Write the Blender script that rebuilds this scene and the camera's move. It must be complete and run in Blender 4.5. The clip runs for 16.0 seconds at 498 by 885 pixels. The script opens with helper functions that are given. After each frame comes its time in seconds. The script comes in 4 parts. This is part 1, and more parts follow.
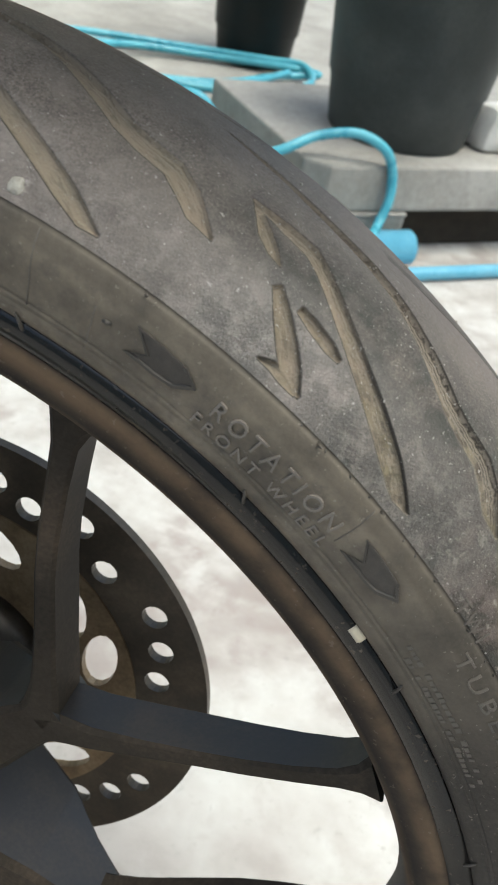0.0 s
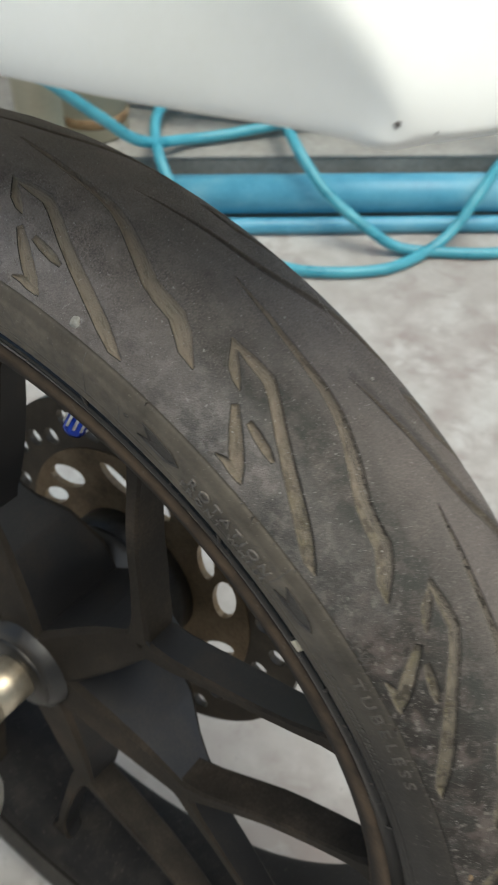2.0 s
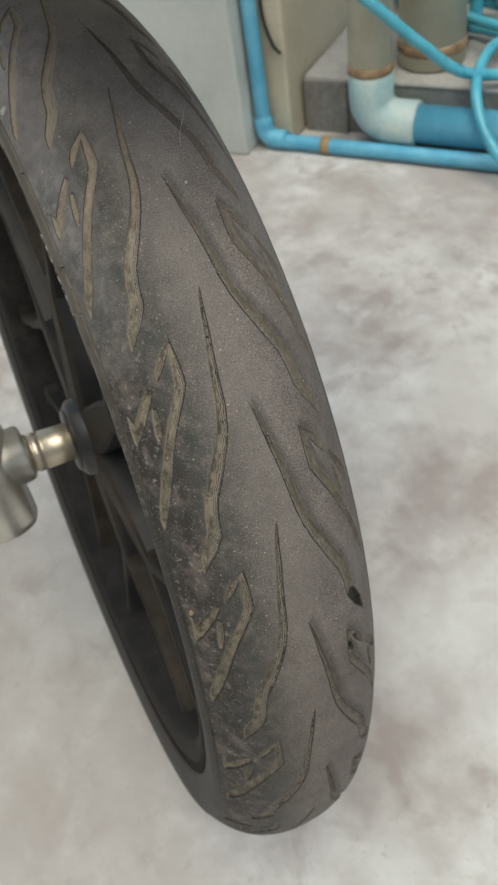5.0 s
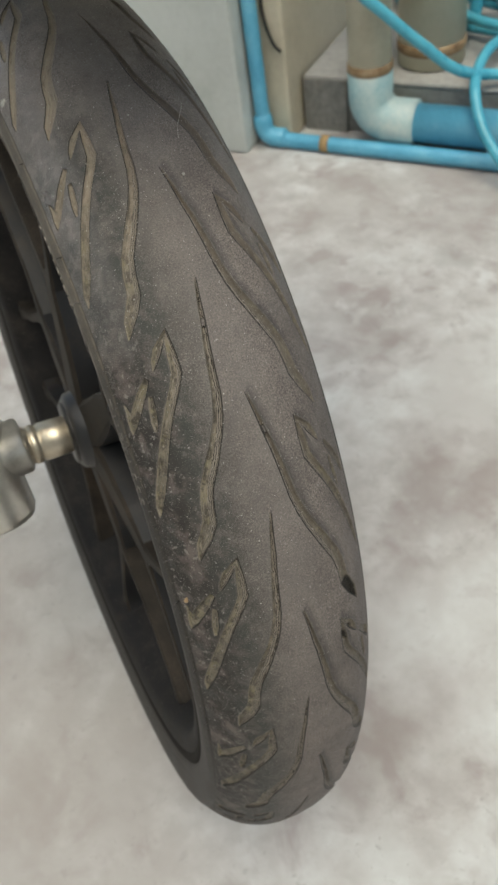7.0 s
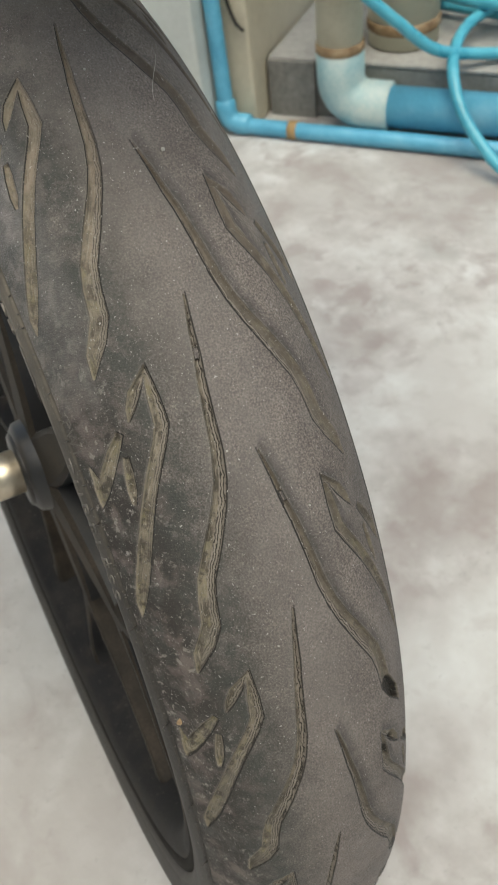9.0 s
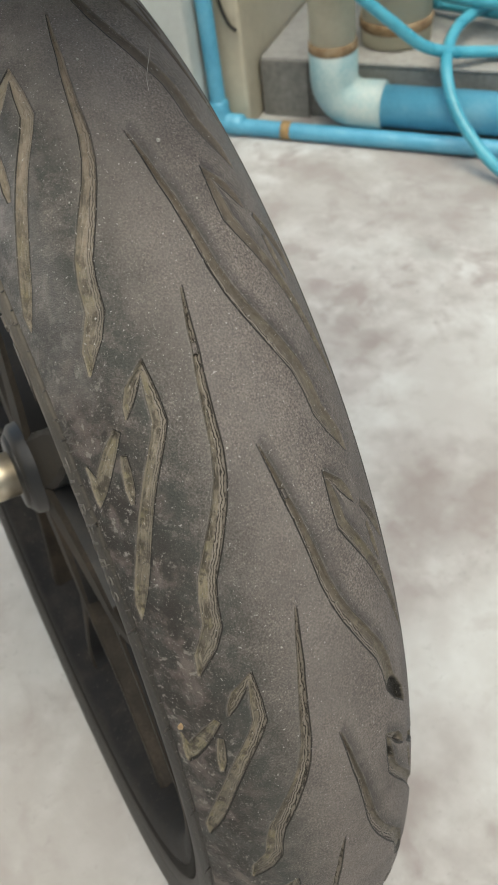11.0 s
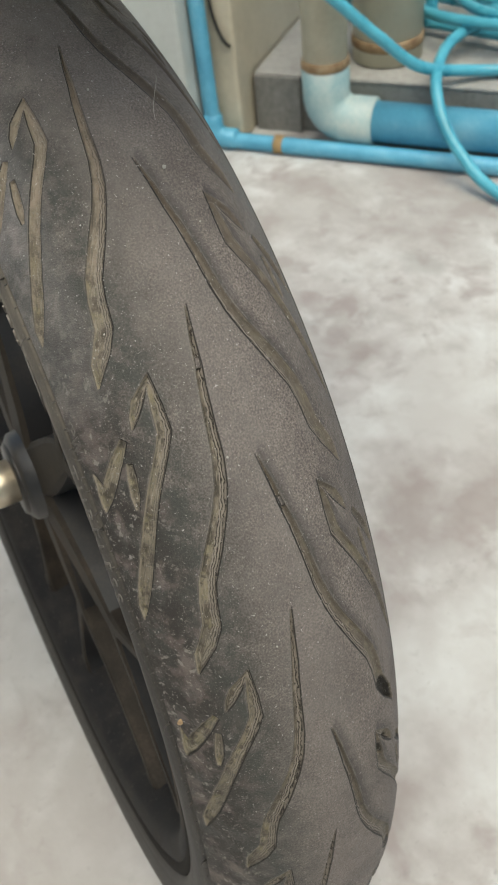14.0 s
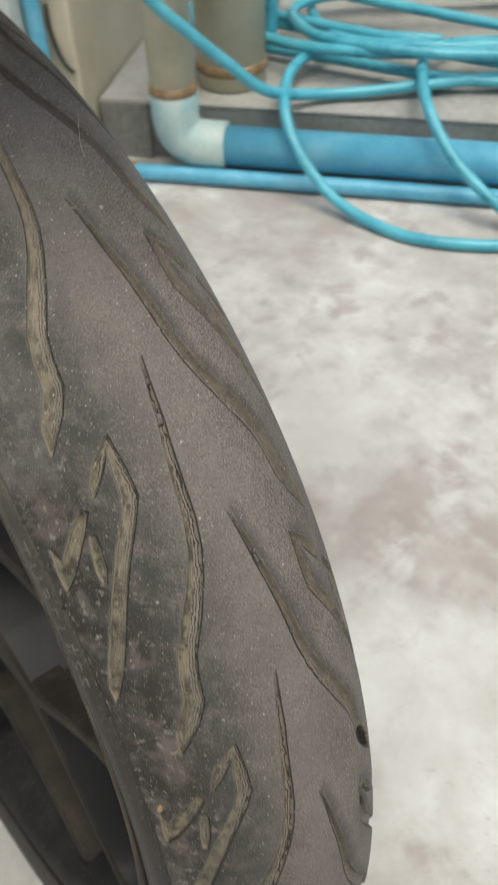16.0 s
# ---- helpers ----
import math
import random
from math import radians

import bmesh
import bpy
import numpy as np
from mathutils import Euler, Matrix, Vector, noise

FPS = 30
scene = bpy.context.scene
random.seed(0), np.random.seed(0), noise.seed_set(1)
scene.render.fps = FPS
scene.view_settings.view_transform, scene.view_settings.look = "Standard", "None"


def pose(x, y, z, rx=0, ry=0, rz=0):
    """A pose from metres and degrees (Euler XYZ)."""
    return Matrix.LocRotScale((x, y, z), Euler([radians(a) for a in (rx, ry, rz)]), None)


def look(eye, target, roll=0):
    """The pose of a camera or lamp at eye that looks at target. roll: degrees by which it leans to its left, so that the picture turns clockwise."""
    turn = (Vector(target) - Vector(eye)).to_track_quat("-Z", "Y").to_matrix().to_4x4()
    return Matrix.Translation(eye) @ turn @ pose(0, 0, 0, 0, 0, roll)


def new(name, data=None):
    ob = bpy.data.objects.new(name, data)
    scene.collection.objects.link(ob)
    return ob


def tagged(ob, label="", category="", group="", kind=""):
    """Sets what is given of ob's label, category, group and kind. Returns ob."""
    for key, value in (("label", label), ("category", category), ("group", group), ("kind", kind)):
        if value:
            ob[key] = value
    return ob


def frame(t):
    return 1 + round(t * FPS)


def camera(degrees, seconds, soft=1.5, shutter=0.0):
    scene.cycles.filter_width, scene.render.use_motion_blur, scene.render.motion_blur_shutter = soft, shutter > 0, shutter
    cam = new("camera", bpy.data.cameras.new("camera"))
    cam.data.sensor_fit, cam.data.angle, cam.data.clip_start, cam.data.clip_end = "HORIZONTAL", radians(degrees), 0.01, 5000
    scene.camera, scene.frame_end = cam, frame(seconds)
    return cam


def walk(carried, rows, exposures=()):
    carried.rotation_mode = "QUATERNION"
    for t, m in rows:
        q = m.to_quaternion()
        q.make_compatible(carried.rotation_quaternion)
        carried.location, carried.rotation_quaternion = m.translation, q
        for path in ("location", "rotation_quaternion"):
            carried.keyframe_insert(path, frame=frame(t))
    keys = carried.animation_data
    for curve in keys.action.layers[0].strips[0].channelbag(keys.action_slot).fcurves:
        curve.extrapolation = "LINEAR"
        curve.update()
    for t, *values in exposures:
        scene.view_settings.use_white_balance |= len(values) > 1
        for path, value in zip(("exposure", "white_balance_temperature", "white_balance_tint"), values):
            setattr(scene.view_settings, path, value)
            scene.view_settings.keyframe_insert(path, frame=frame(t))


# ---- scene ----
cam = camera(32.19, 16.0, soft=0.75, shutter=0.5)
cam.data.dof.use_dof = True
cam.data.dof.focus_distance = 0.265
cam.data.dof.aperture_fstop = 42.0

# seconds, eye, yaw, pitch, roll
ROWS = [
    (0.0, 0.1567, -0.1811, 0.6376, 9.451, -36.349, 11.586),
    (0.5, 0.1592, -0.1831, 0.6431, 11.011, -37.396, 10.915),
    (1.0, 0.1687, -0.1817, 0.6537, 14.628, -39.540, 9.538),
    (1.5, 0.1842, -0.1760, 0.6812, 23.230, -42.651, 6.084),
    (2.0, 0.2471, -0.1671, 0.7377, 35.664, -45.420, 1.210),
    (2.5, 0.3142, -0.1354, 0.7574, 48.440, -46.888, -3.642),
    (3.0, 0.3945, -0.0821, 0.7398, 60.076, -46.767, -8.106),
    (3.5, 0.4421, -0.0611, 0.7247, 67.037, -46.088, -10.476),
    (4.0, 0.4598, -0.0552, 0.7213, 70.464, -45.772, -10.801),
    (4.5, 0.4644, -0.0596, 0.7255, 71.925, -45.787, -10.820),
    (7.0, 0.4730, -0.0616, 0.7251, 71.965, -45.815, -10.301),
    (7.5, 0.4723, -0.0627, 0.7269, 71.243, -45.795, -9.923),
    (8.0, 0.4615, -0.0614, 0.7249, 70.068, -45.943, -9.448),
    (8.5, 0.4142, -0.0516, 0.6975, 68.940, -46.318, -9.076),
    (9.0, 0.3879, -0.0454, 0.6749, 68.312, -46.687, -9.096),
    (9.5, 0.3760, -0.0445, 0.6674, 68.018, -46.834, -9.153),
    (12.0, 0.3909, -0.0473, 0.6742, 67.614, -46.267, -9.123),
    (12.5, 0.3917, -0.0487, 0.6777, 67.299, -46.212, -8.700),
    (13.0, 0.3911, -0.0523, 0.6804, 67.003, -46.214, -8.349),
    (13.5, 0.3919, -0.0531, 0.6808, 66.806, -46.192, -8.115),
    (14.0, 0.3925, -0.0524, 0.6810, 66.671, -46.074, -8.070),
    (14.5, 0.3970, -0.0523, 0.6816, 66.294, -45.939, -7.939),
    (15.0, 0.3980, -0.0532, 0.6830, 65.122, -45.940, -7.461),
    (15.5, 0.3886, -0.0575, 0.6758, 61.859, -46.055, -6.331),
    (16.0, 0.3566, -0.0699, 0.6771, 52.698, -45.643, -2.651),
]
walk(cam, [(t, pose(x, y, z, 90 + pitch, 0, yaw) @ pose(0, 0, 0, 0, 0, roll)) for t, x, y, z, yaw, pitch, roll in ROWS],
     exposures=[(0, 0.74, 6550, -1), (1, 0.76, 6550, -1), (1.5, 0.72, 6550, -1), (2, 0.15, 6550, -1), (2.5, -0.25, 6550, -1), (3, 0.08, 6550, -1), (3.5, 0.22, 6550, -1), (7, 0.17, 6700, -1), (8, 0.18, 6700, -1), (8.5, 0.29, 6700, -1), (9.5, 0.38, 6700, -1), (12, 0.38, 6700, -1), (16, 0.40, 6700, -1)])

# ---- light: soft open daylight ----
world = bpy.data.worlds.new("daylight")
scene.world = world
world.use_nodes = True
wn = world.node_tree
sky = wn.nodes.new("ShaderNodeTexSky")
sky.sky_type = "NISHITA"
sky.sun_disc = False
sky.sun_elevation = radians(70)
sky.sun_rotation = radians(101)
sky.air_density, sky.dust_density, sky.ozone_density = 1.0, 4.0, 1.0
wn.nodes["Background"].inputs["Strength"].default_value = 0.15
wn.links.new(sky.outputs[0], wn.nodes["Background"].inputs[0])
sun = new("sun", bpy.data.lights.new("sun", "SUN"))
sun.data.energy, sun.data.angle, sun.data.color = 1.3, radians(48), (1.0, 0.95, 0.88)
sun.matrix_world = look((0.80, -0.16, 2.4), (0, 0, 0))

# ---- materials ----
def material(name, colours, rough=0.6, metal=0.0, scale=40.0, fine=400.0, bump=0.15, coat=0.0, spread=0.35, rough_var=0.15, broad=1.0):
    """A surface whose colour wanders between the colours at a broad and a fine scale, with relief."""
    m = bpy.data.materials.new(name)
    m.use_nodes = True
    t = m.node_tree
    b = t.nodes["Principled BSDF"]
    co = t.nodes.new("ShaderNodeTexCoord")
    n1, n2 = t.nodes.new("ShaderNodeTexNoise"), t.nodes.new("ShaderNodeTexNoise")
    for n, s in ((n1, scale), (n2, fine)):
        n.inputs["Scale"].default_value, n.inputs["Detail"].default_value, n.inputs["Roughness"].default_value = s, 6, 0.6
        t.links.new(co.outputs["Object"], n.inputs["Vector"])
    mix = t.nodes.new("ShaderNodeMath")
    mix.operation = "MULTIPLY_ADD"
    mix.inputs[1].default_value = spread
    t.links.new(n2.outputs[0], mix.inputs[0])
    sc = t.nodes.new("ShaderNodeMath")
    sc.operation = "MULTIPLY_ADD"
    sc.inputs[1].default_value, sc.inputs[2].default_value = broad, 0.5 - broad / 2 - spread / 2
    t.links.new(n1.outputs[0], sc.inputs[0])
    t.links.new(sc.outputs[0], mix.inputs[2])
    ramp = t.nodes.new("ShaderNodeValToRGB")
    e = ramp.color_ramp.elements
    while len(e) < len(colours):
        e.new(0.5)
    for k, c in enumerate(colours):
        e[k].position = 0.28 + 0.44 * k / max(1, len(colours) - 1)
        e[k].color = (*c, 1)
    t.links.new(mix.outputs[0], ramp.inputs[0])
    t.links.new(ramp.outputs[0], b.inputs["Base Color"])
    r = t.nodes.new("ShaderNodeMath")
    r.operation, r.use_clamp = "MULTIPLY_ADD", True
    r.inputs[1].default_value, r.inputs[2].default_value = rough_var * 2, rough - rough_var
    t.links.new(n1.outputs[0], r.inputs[0])
    t.links.new(r.outputs[0], b.inputs["Roughness"])
    b.inputs["Metallic"].default_value = metal
    b.inputs["Coat Weight"].default_value = coat
    b.inputs["Coat Roughness"].default_value = 0.12
    bp = t.nodes.new("ShaderNodeBump")
    bp.inputs["Strength"].default_value, bp.inputs["Distance"].default_value = bump, 0.4 / fine
    t.links.new(n2.outputs[0], bp.inputs["Height"])
    t.links.new(bp.outputs[0], b.inputs["Normal"])
    m["ramp"] = ramp.name
    return m


def layers(m):
    """Tools to lay stains over a material: layer, noise_mask, times, attribute and a place to end."""
    t = m.node_tree
    co = t.nodes.new("ShaderNodeTexCoord")

    def layer(below, mask, colour, amount=1.0):
        mul = t.nodes.new("ShaderNodeMath")
        mul.operation, mul.use_clamp = "MULTIPLY", True
        mul.inputs[1].default_value = amount
        t.links.new(mask, mul.inputs[0])
        mx = t.nodes.new("ShaderNodeMix")
        mx.data_type = "RGBA"
        t.links.new(mul.outputs[0], mx.inputs[0])
        t.links.new(below, mx.inputs[6])
        mx.inputs[7].default_value = (*colour, 1)
        return mx.outputs[2]

    def noise_mask(scale, low, high, detail=6, offset=0.0):
        n = t.nodes.new("ShaderNodeTexNoise")
        n.inputs["Scale"].default_value, n.inputs["Detail"].default_value = scale, detail
        n.inputs["Roughness"].default_value = 0.65
        mp = t.nodes.new("ShaderNodeMapping")
        mp.inputs["Location"].default_value = (offset, offset * 0.7, 0)
        t.links.new(co.outputs["Object"], mp.inputs["Vector"])
        t.links.new(mp.outputs[0], n.inputs["Vector"])
        mr = t.nodes.new("ShaderNodeMapRange")
        mr.inputs[1].default_value, mr.inputs[2].default_value = low, high
        t.links.new(n.outputs[0], mr.inputs[0])
        return mr.outputs[0]

    def math_node(kind, a, c):
        n = t.nodes.new("ShaderNodeMath")
        n.operation = kind
        for k, v in enumerate((a, c)):
            if isinstance(v, (int, float)):
                n.inputs[k].default_value = v
            else:
                t.links.new(v, n.inputs[k])
        return n.outputs[0]

    def attribute(key):
        a = t.nodes.new("ShaderNodeAttribute")
        a.attribute_name = key
        return a.outputs["Fac"]

    return layer, noise_mask, math_node, attribute


def rubber(name):
    """Worn tyre rubber: dark grey with fine grain, dust, cracks and painted-in shade in the grooves, scuffs with
    painted sheen, grime and grit on the shoulder.
    """
    m = material(name, [(0.068, 0.057, 0.050), (0.146, 0.122, 0.107), (0.255, 0.218, 0.193)], 0.6, scale=55, fine=1500, bump=1.4, spread=1.25, rough_var=0.12, broad=0.4)
    t = m.node_tree
    b = t.nodes["Principled BSDF"]
    base = t.nodes[m["ramp"]].outputs[0]
    layer, noise_mask, math_node, attribute = layers(m)

    def fade(v, low, high):
        """0 below low, 1 above high (or the other way round)."""
        mr = t.nodes.new("ShaderNodeMapRange")
        mr.inputs[1].default_value, mr.inputs[2].default_value = low, high
        t.links.new(v, mr.inputs[0])
        return mr.outputs[0]

    def both(*masks):
        out = masks[0]
        for k in masks[1:]:
            out = math_node("MULTIPLY", out, k)
        return out

    def streak(across, along, low, high, offset):
        """Dust and fissures drawn out along the groove floors."""
        v = t.nodes.new("ShaderNodeCombineXYZ")
        t.links.new(math_node("ADD", math_node("MULTIPLY", reach, across), math_node("ADD", math_node("MULTIPLY", noise_mask(260, 0.2, 0.8, 3, offset), 1.8), offset)), v.inputs[0])
        t.links.new(math_node("MULTIPLY", attribute("turn"), along), v.inputs[1])
        n = t.nodes.new("ShaderNodeTexNoise")
        n.inputs["Scale"].default_value, n.inputs["Detail"].default_value, n.inputs["Distortion"].default_value = 1.0, 5, 0.3
        t.links.new(v.outputs[0], n.inputs["Vector"])
        return fade(n.outputs[0], low, high)

    reach, lean, pad = attribute("reach"), attribute("lean"), attribute("pad")
    groove = both(fade(reach, 0.0, -0.14), fade(pad, 1.0, 0.3))
    inner, outer = fade(lean, 0.1, 0.6), fade(lean, -0.1, -0.6)
    tread = fade(reach, 0.0, 0.2)
    # the worn face: rubbed dark patches, clinging dust, grey grain
    out = layer(base, noise_mask(15, 0.46, 0.72, 4, 3.0), (0.150, 0.128, 0.110), 0.12)
    fresh = fade(attribute("damp"), 1.0, 0.2)
    out = layer(out, noise_mask(34, 0.48, 0.62, 7, 31.0), (0.062, 0.052, 0.046), 0.30)
    out = layer(out, both(fresh, noise_mask(30, 0.46, 0.60, 8, 51.0)), (0.056, 0.044, 0.037), 0.4)
    # paler mottling over the top of the left half
    out = layer(out, both(attribute("dry"), noise_mask(75, 0.40, 0.66, 8, 57.0)), (0.262, 0.225, 0.198), 0.6)
    out = layer(out, noise_mask(62, 0.54, 0.66, 8, 37.0), (0.225, 0.198, 0.180), 0.24)
    # paler along the centre line, darker and greener over the left half
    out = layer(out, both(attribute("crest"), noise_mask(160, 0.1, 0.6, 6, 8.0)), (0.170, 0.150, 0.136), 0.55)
    out = layer(out, noise_mask(46, 0.50, 0.72, 6, 6.0), (0.040, 0.040, 0.037), 0.14)
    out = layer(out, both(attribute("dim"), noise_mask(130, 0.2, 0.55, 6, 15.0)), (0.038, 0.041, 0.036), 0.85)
    out = layer(out, both(attribute("grime"), noise_mask(120, 0.34, 0.54)), (0.034, 0.028, 0.024), 0.88)
    out = layer(out, both(attribute("grime"), noise_mask(95, 0.50, 0.66, 8, 21.0)), (0.165, 0.132, 0.116), 0.75)
    # rubbed shoulders: their pale sheen painted partly into the colour
    out = layer(out, both(attribute("scuff"), noise_mask(42, 0.38, 0.56)), (0.200, 0.172, 0.155), 0.42)
    out = layer(out, both(attribute("scuff"), noise_mask(230, 0.48, 0.60, 7)), (0.30, 0.265, 0.24), 0.32)
    # darker band outside the right-hand grooves, fading outward
    out = layer(out, both(attribute("smear"), outer, fade(reach, 4.6, 0.4), noise_mask(160, 0.2, 0.5, 6, 44.0)), (0.040, 0.037, 0.034), 0.8)
    # dust along the groove edges
    rim = both(fade(reach, 0.75, 0.1), tread)
    out = layer(out, both(rim, outer, noise_mask(150, 0.30, 0.62, 5, 4.0)), (0.235, 0.205, 0.170), 0.55)
    # groove walls and floors: tan dust, olive and brown mud
    damp, turn = attribute("damp"), attribute("turn")
    upper, lower = fade(turn, 42.0, 30.0), fade(turn, 28.0, 40.0)
    out = layer(out, groove, (0.150, 0.128, 0.100), 0.95)
    out = layer(out, both(groove, noise_mask(70, 0.15, 0.5)), (0.205, 0.170, 0.128), 0.8)
    # floors paler towards the top, darker and more mottled further forward
    out = layer(out, both(groove, upper, noise_mask(60, 0.2, 0.5, 5, 61.0)), (0.325, 0.258, 0.196), 0.6)
    out = layer(out, both(groove, attribute("olive"), noise_mask(90, 0.32, 0.6, 5, 7.0)), (0.245, 0.212, 0.155), 0.6)
    out = layer(out, both(groove, damp, noise_mask(110, 0.38, 0.58, 7, 12.0)), (0.092, 0.080, 0.063), 0.8)
    out = layer(out, both(groove, damp, attribute("olive"), noise_mask(170, 0.50, 0.62, 7, 19.0)), (0.205, 0.178, 0.095), 0.6)
    out = layer(out, both(groove, damp, noise_mask(210, 0.48, 0.58, 7, 23.0)), (0.046, 0.039, 0.030), 0.8)
    out = layer(out, both(groove, streak(1.3, .8, 0.52, 0.64, 3.0)), (0.080, 0.066, 0.050), 0.45)
    out = layer(out, both(groove, streak(2.0, 1.0, 0.54, 0.66, 41.0)), (0.31, 0.27, 0.21), 0.5)
    # groove shade painted in: dark edge lines, darker right side; pale left outer walls
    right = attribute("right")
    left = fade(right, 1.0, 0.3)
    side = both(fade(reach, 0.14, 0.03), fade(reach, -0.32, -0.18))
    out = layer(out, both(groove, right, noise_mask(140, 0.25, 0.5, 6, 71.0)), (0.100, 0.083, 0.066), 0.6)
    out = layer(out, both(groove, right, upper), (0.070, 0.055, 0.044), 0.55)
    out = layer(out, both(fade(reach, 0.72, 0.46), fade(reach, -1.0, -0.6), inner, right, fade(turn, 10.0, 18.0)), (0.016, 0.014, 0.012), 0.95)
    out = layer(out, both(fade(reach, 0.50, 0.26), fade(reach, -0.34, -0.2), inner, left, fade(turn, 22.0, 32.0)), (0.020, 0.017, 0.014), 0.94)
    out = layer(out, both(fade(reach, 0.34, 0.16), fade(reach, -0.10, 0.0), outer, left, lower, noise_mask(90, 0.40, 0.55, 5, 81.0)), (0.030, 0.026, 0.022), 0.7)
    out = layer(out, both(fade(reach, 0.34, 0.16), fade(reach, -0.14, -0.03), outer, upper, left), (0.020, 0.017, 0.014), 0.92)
    out = layer(out, both(side, outer, lower, left, noise_mask(130, 0.30, 0.55, 5, 14.0)), (0.230, 0.200, 0.150), 0.6)
    # thin wavy cracks along the edges towards the centre line
    wave = math_node("SINE", math_node("ADD", math_node("MULTIPLY", reach, 7.5), math_node("MULTIPLY", noise_mask(280, 0.2, 0.8, 3, 2.0), 10.0)), 0.0)
    crease = both(attribute("cracked"), fade(lean, -0.3, 0.2), groove)
    out = layer(out, crease, (0.165, 0.142, 0.122), 0.6)
    out = layer(out, both(crease, fade(wave, 0.1, -0.6)), (0.250, 0.218, 0.185), 0.6)
    out = layer(out, both(crease, fade(wave, 0.50, 0.80), noise_mask(120, 0.30, 0.42, 4, 17.0)), (0.018, 0.015, 0.012), 0.95)
    # worn bars outlined dark; shadow in the deep pits painted near black
    out = layer(out, both(fade(pad, 0.15, 0.4), fade(pad, 0.98, 0.7)), (0.016, 0.014, 0.012), 0.9)
    out = layer(out, both(groove, attribute("pit")), (0.010, 0.009, 0.008), 0.9)
    # grit and scratches
    out = layer(out, both(attribute("grime"), noise_mask(300, 0.60, 0.66, 3, 5.0)), (0.30, 0.275, 0.24), 0.55)
    out = layer(out, both(attribute("blot"), noise_mask(520, 0.50, 0.58, 8, 1.5)), (0.36, 0.33, 0.30), 0.65)
    out = layer(out, noise_mask(900, 0.68, 0.72, 2), (0.42, 0.40, 0.37), 0.75)
    out = layer(out, noise_mask(1500, 0.64, 0.69, 2, 9.0), (0.26, 0.245, 0.22), 0.6)
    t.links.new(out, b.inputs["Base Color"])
    # rubbed shoulders are smoother than the rest
    rough = b.inputs["Roughness"].links[0].from_socket
    t.links.new(math_node("SUBTRACT", rough, math_node("MULTIPLY", attribute("scuff"), 0.26)), b.inputs["Roughness"])
    t.links.new(math_node("ADD", 0.28, math_node("MULTIPLY", attribute("scuff"), 0.30)), b.inputs["Specular IOR Level"])
    return m


def dusty_rim(name):
    """Dark satin alloy with brown road dust gathered along its edges."""
    m = material(name, [(0.014, 0.013, 0.013), (0.022, 0.020, 0.019), (0.04, 0.035, 0.030)], 0.62, metal=0.0, scale=40, fine=700, bump=0.08, spread=0.4)
    t = m.node_tree
    layer, noise_mask, math_node, attribute = layers(m)
    out = layer(t.nodes[m["ramp"]].outputs[0], math_node("MULTIPLY", attribute("dust"), noise_mask(60, 0.15, 0.6)), (0.160, 0.110, 0.070), 0.85)
    out = layer(out, noise_mask(420, 0.66, 0.70, 2), (0.20, 0.17, 0.14), 0.3)
    t.links.new(out, t.nodes["Principled BSDF"].inputs["Base Color"])
    return m


M_TYRE = rubber("worn_rubber")
def side_rubber(name):
    """Sidewall rubber: dark, with a film of grey-brown dust over its top and upper front."""
    m = material(name, [(0.030, 0.027, 0.024), (0.046, 0.041, 0.036), (0.070, 0.062, 0.052)], 0.52, scale=26, fine=900, bump=0.3, spread=0.6)
    t = m.node_tree
    layer, noise_mask, math_node, attribute = layers(m)
    out = layer(t.nodes[m["ramp"]].outputs[0], math_node("MULTIPLY", attribute("dry"), noise_mask(36, 0.24, 0.60)), (0.245, 0.208, 0.160), 0.85)
    out = layer(out, math_node("MULTIPLY", attribute("dry"), noise_mask(260, 0.45, 0.66)), (0.095, 0.083, 0.071), 0.6)
    out = layer(out, noise_mask(700, 0.67, 0.71, 2), (0.28, 0.26, 0.22), 0.5)
    t.links.new(out, t.nodes["Principled BSDF"].inputs["Base Color"])
    return m


M_WALL_RUBBER = side_rubber("sidewall_rubber")
M_LETTER = material("moulded_rubber", [(0.160, 0.142, 0.124), (0.230, 0.204, 0.178)], 0.50, scale=60, fine=600, bump=0.1)
M_PRINT = material("print_rubber", [(0.07, 0.062, 0.053), (0.13, 0.113, 0.096)], 0.5, scale=60, fine=600, bump=0.1)
M_ARROW = material("arrow_rubber", [(0.032, 0.028, 0.025), (0.075, 0.066, 0.057)], 0.5, scale=160, fine=500, bump=0.4)
M_RIM = dusty_rim("dusty_dark_alloy")
def lip_paint(name):
    """Glossy black paint, dulled by dust low down and at the back."""
    m = material(name, [(0.004, 0.004, 0.005), (0.007, 0.007, 0.007), (0.016, 0.014, 0.012)], 0.13, scale=60, fine=900, bump=0.06, rough_var=0.05)
    t = m.node_tree
    b = t.nodes["Principled BSDF"]
    layer, noise_mask, math_node, attribute = layers(m)
    out = layer(t.nodes[m["ramp"]].outputs[0], attribute("dull"), (0.020, 0.017, 0.014), 0.8)
    out = layer(out, noise_mask(520, 0.64, 0.70, 2), (0.16, 0.13, 0.10), 0.35)
    t.links.new(out, b.inputs["Base Color"])
    rough = b.inputs["Roughness"].links[0].from_socket
    t.links.new(math_node("ADD", rough, math_node("MULTIPLY", attribute("dull"), 0.6)), b.inputs["Roughness"])
    t.links.new(math_node("SUBTRACT", 0.42, math_node("MULTIPLY", attribute("dull"), 0.34)), b.inputs["Specular IOR Level"])
    return m


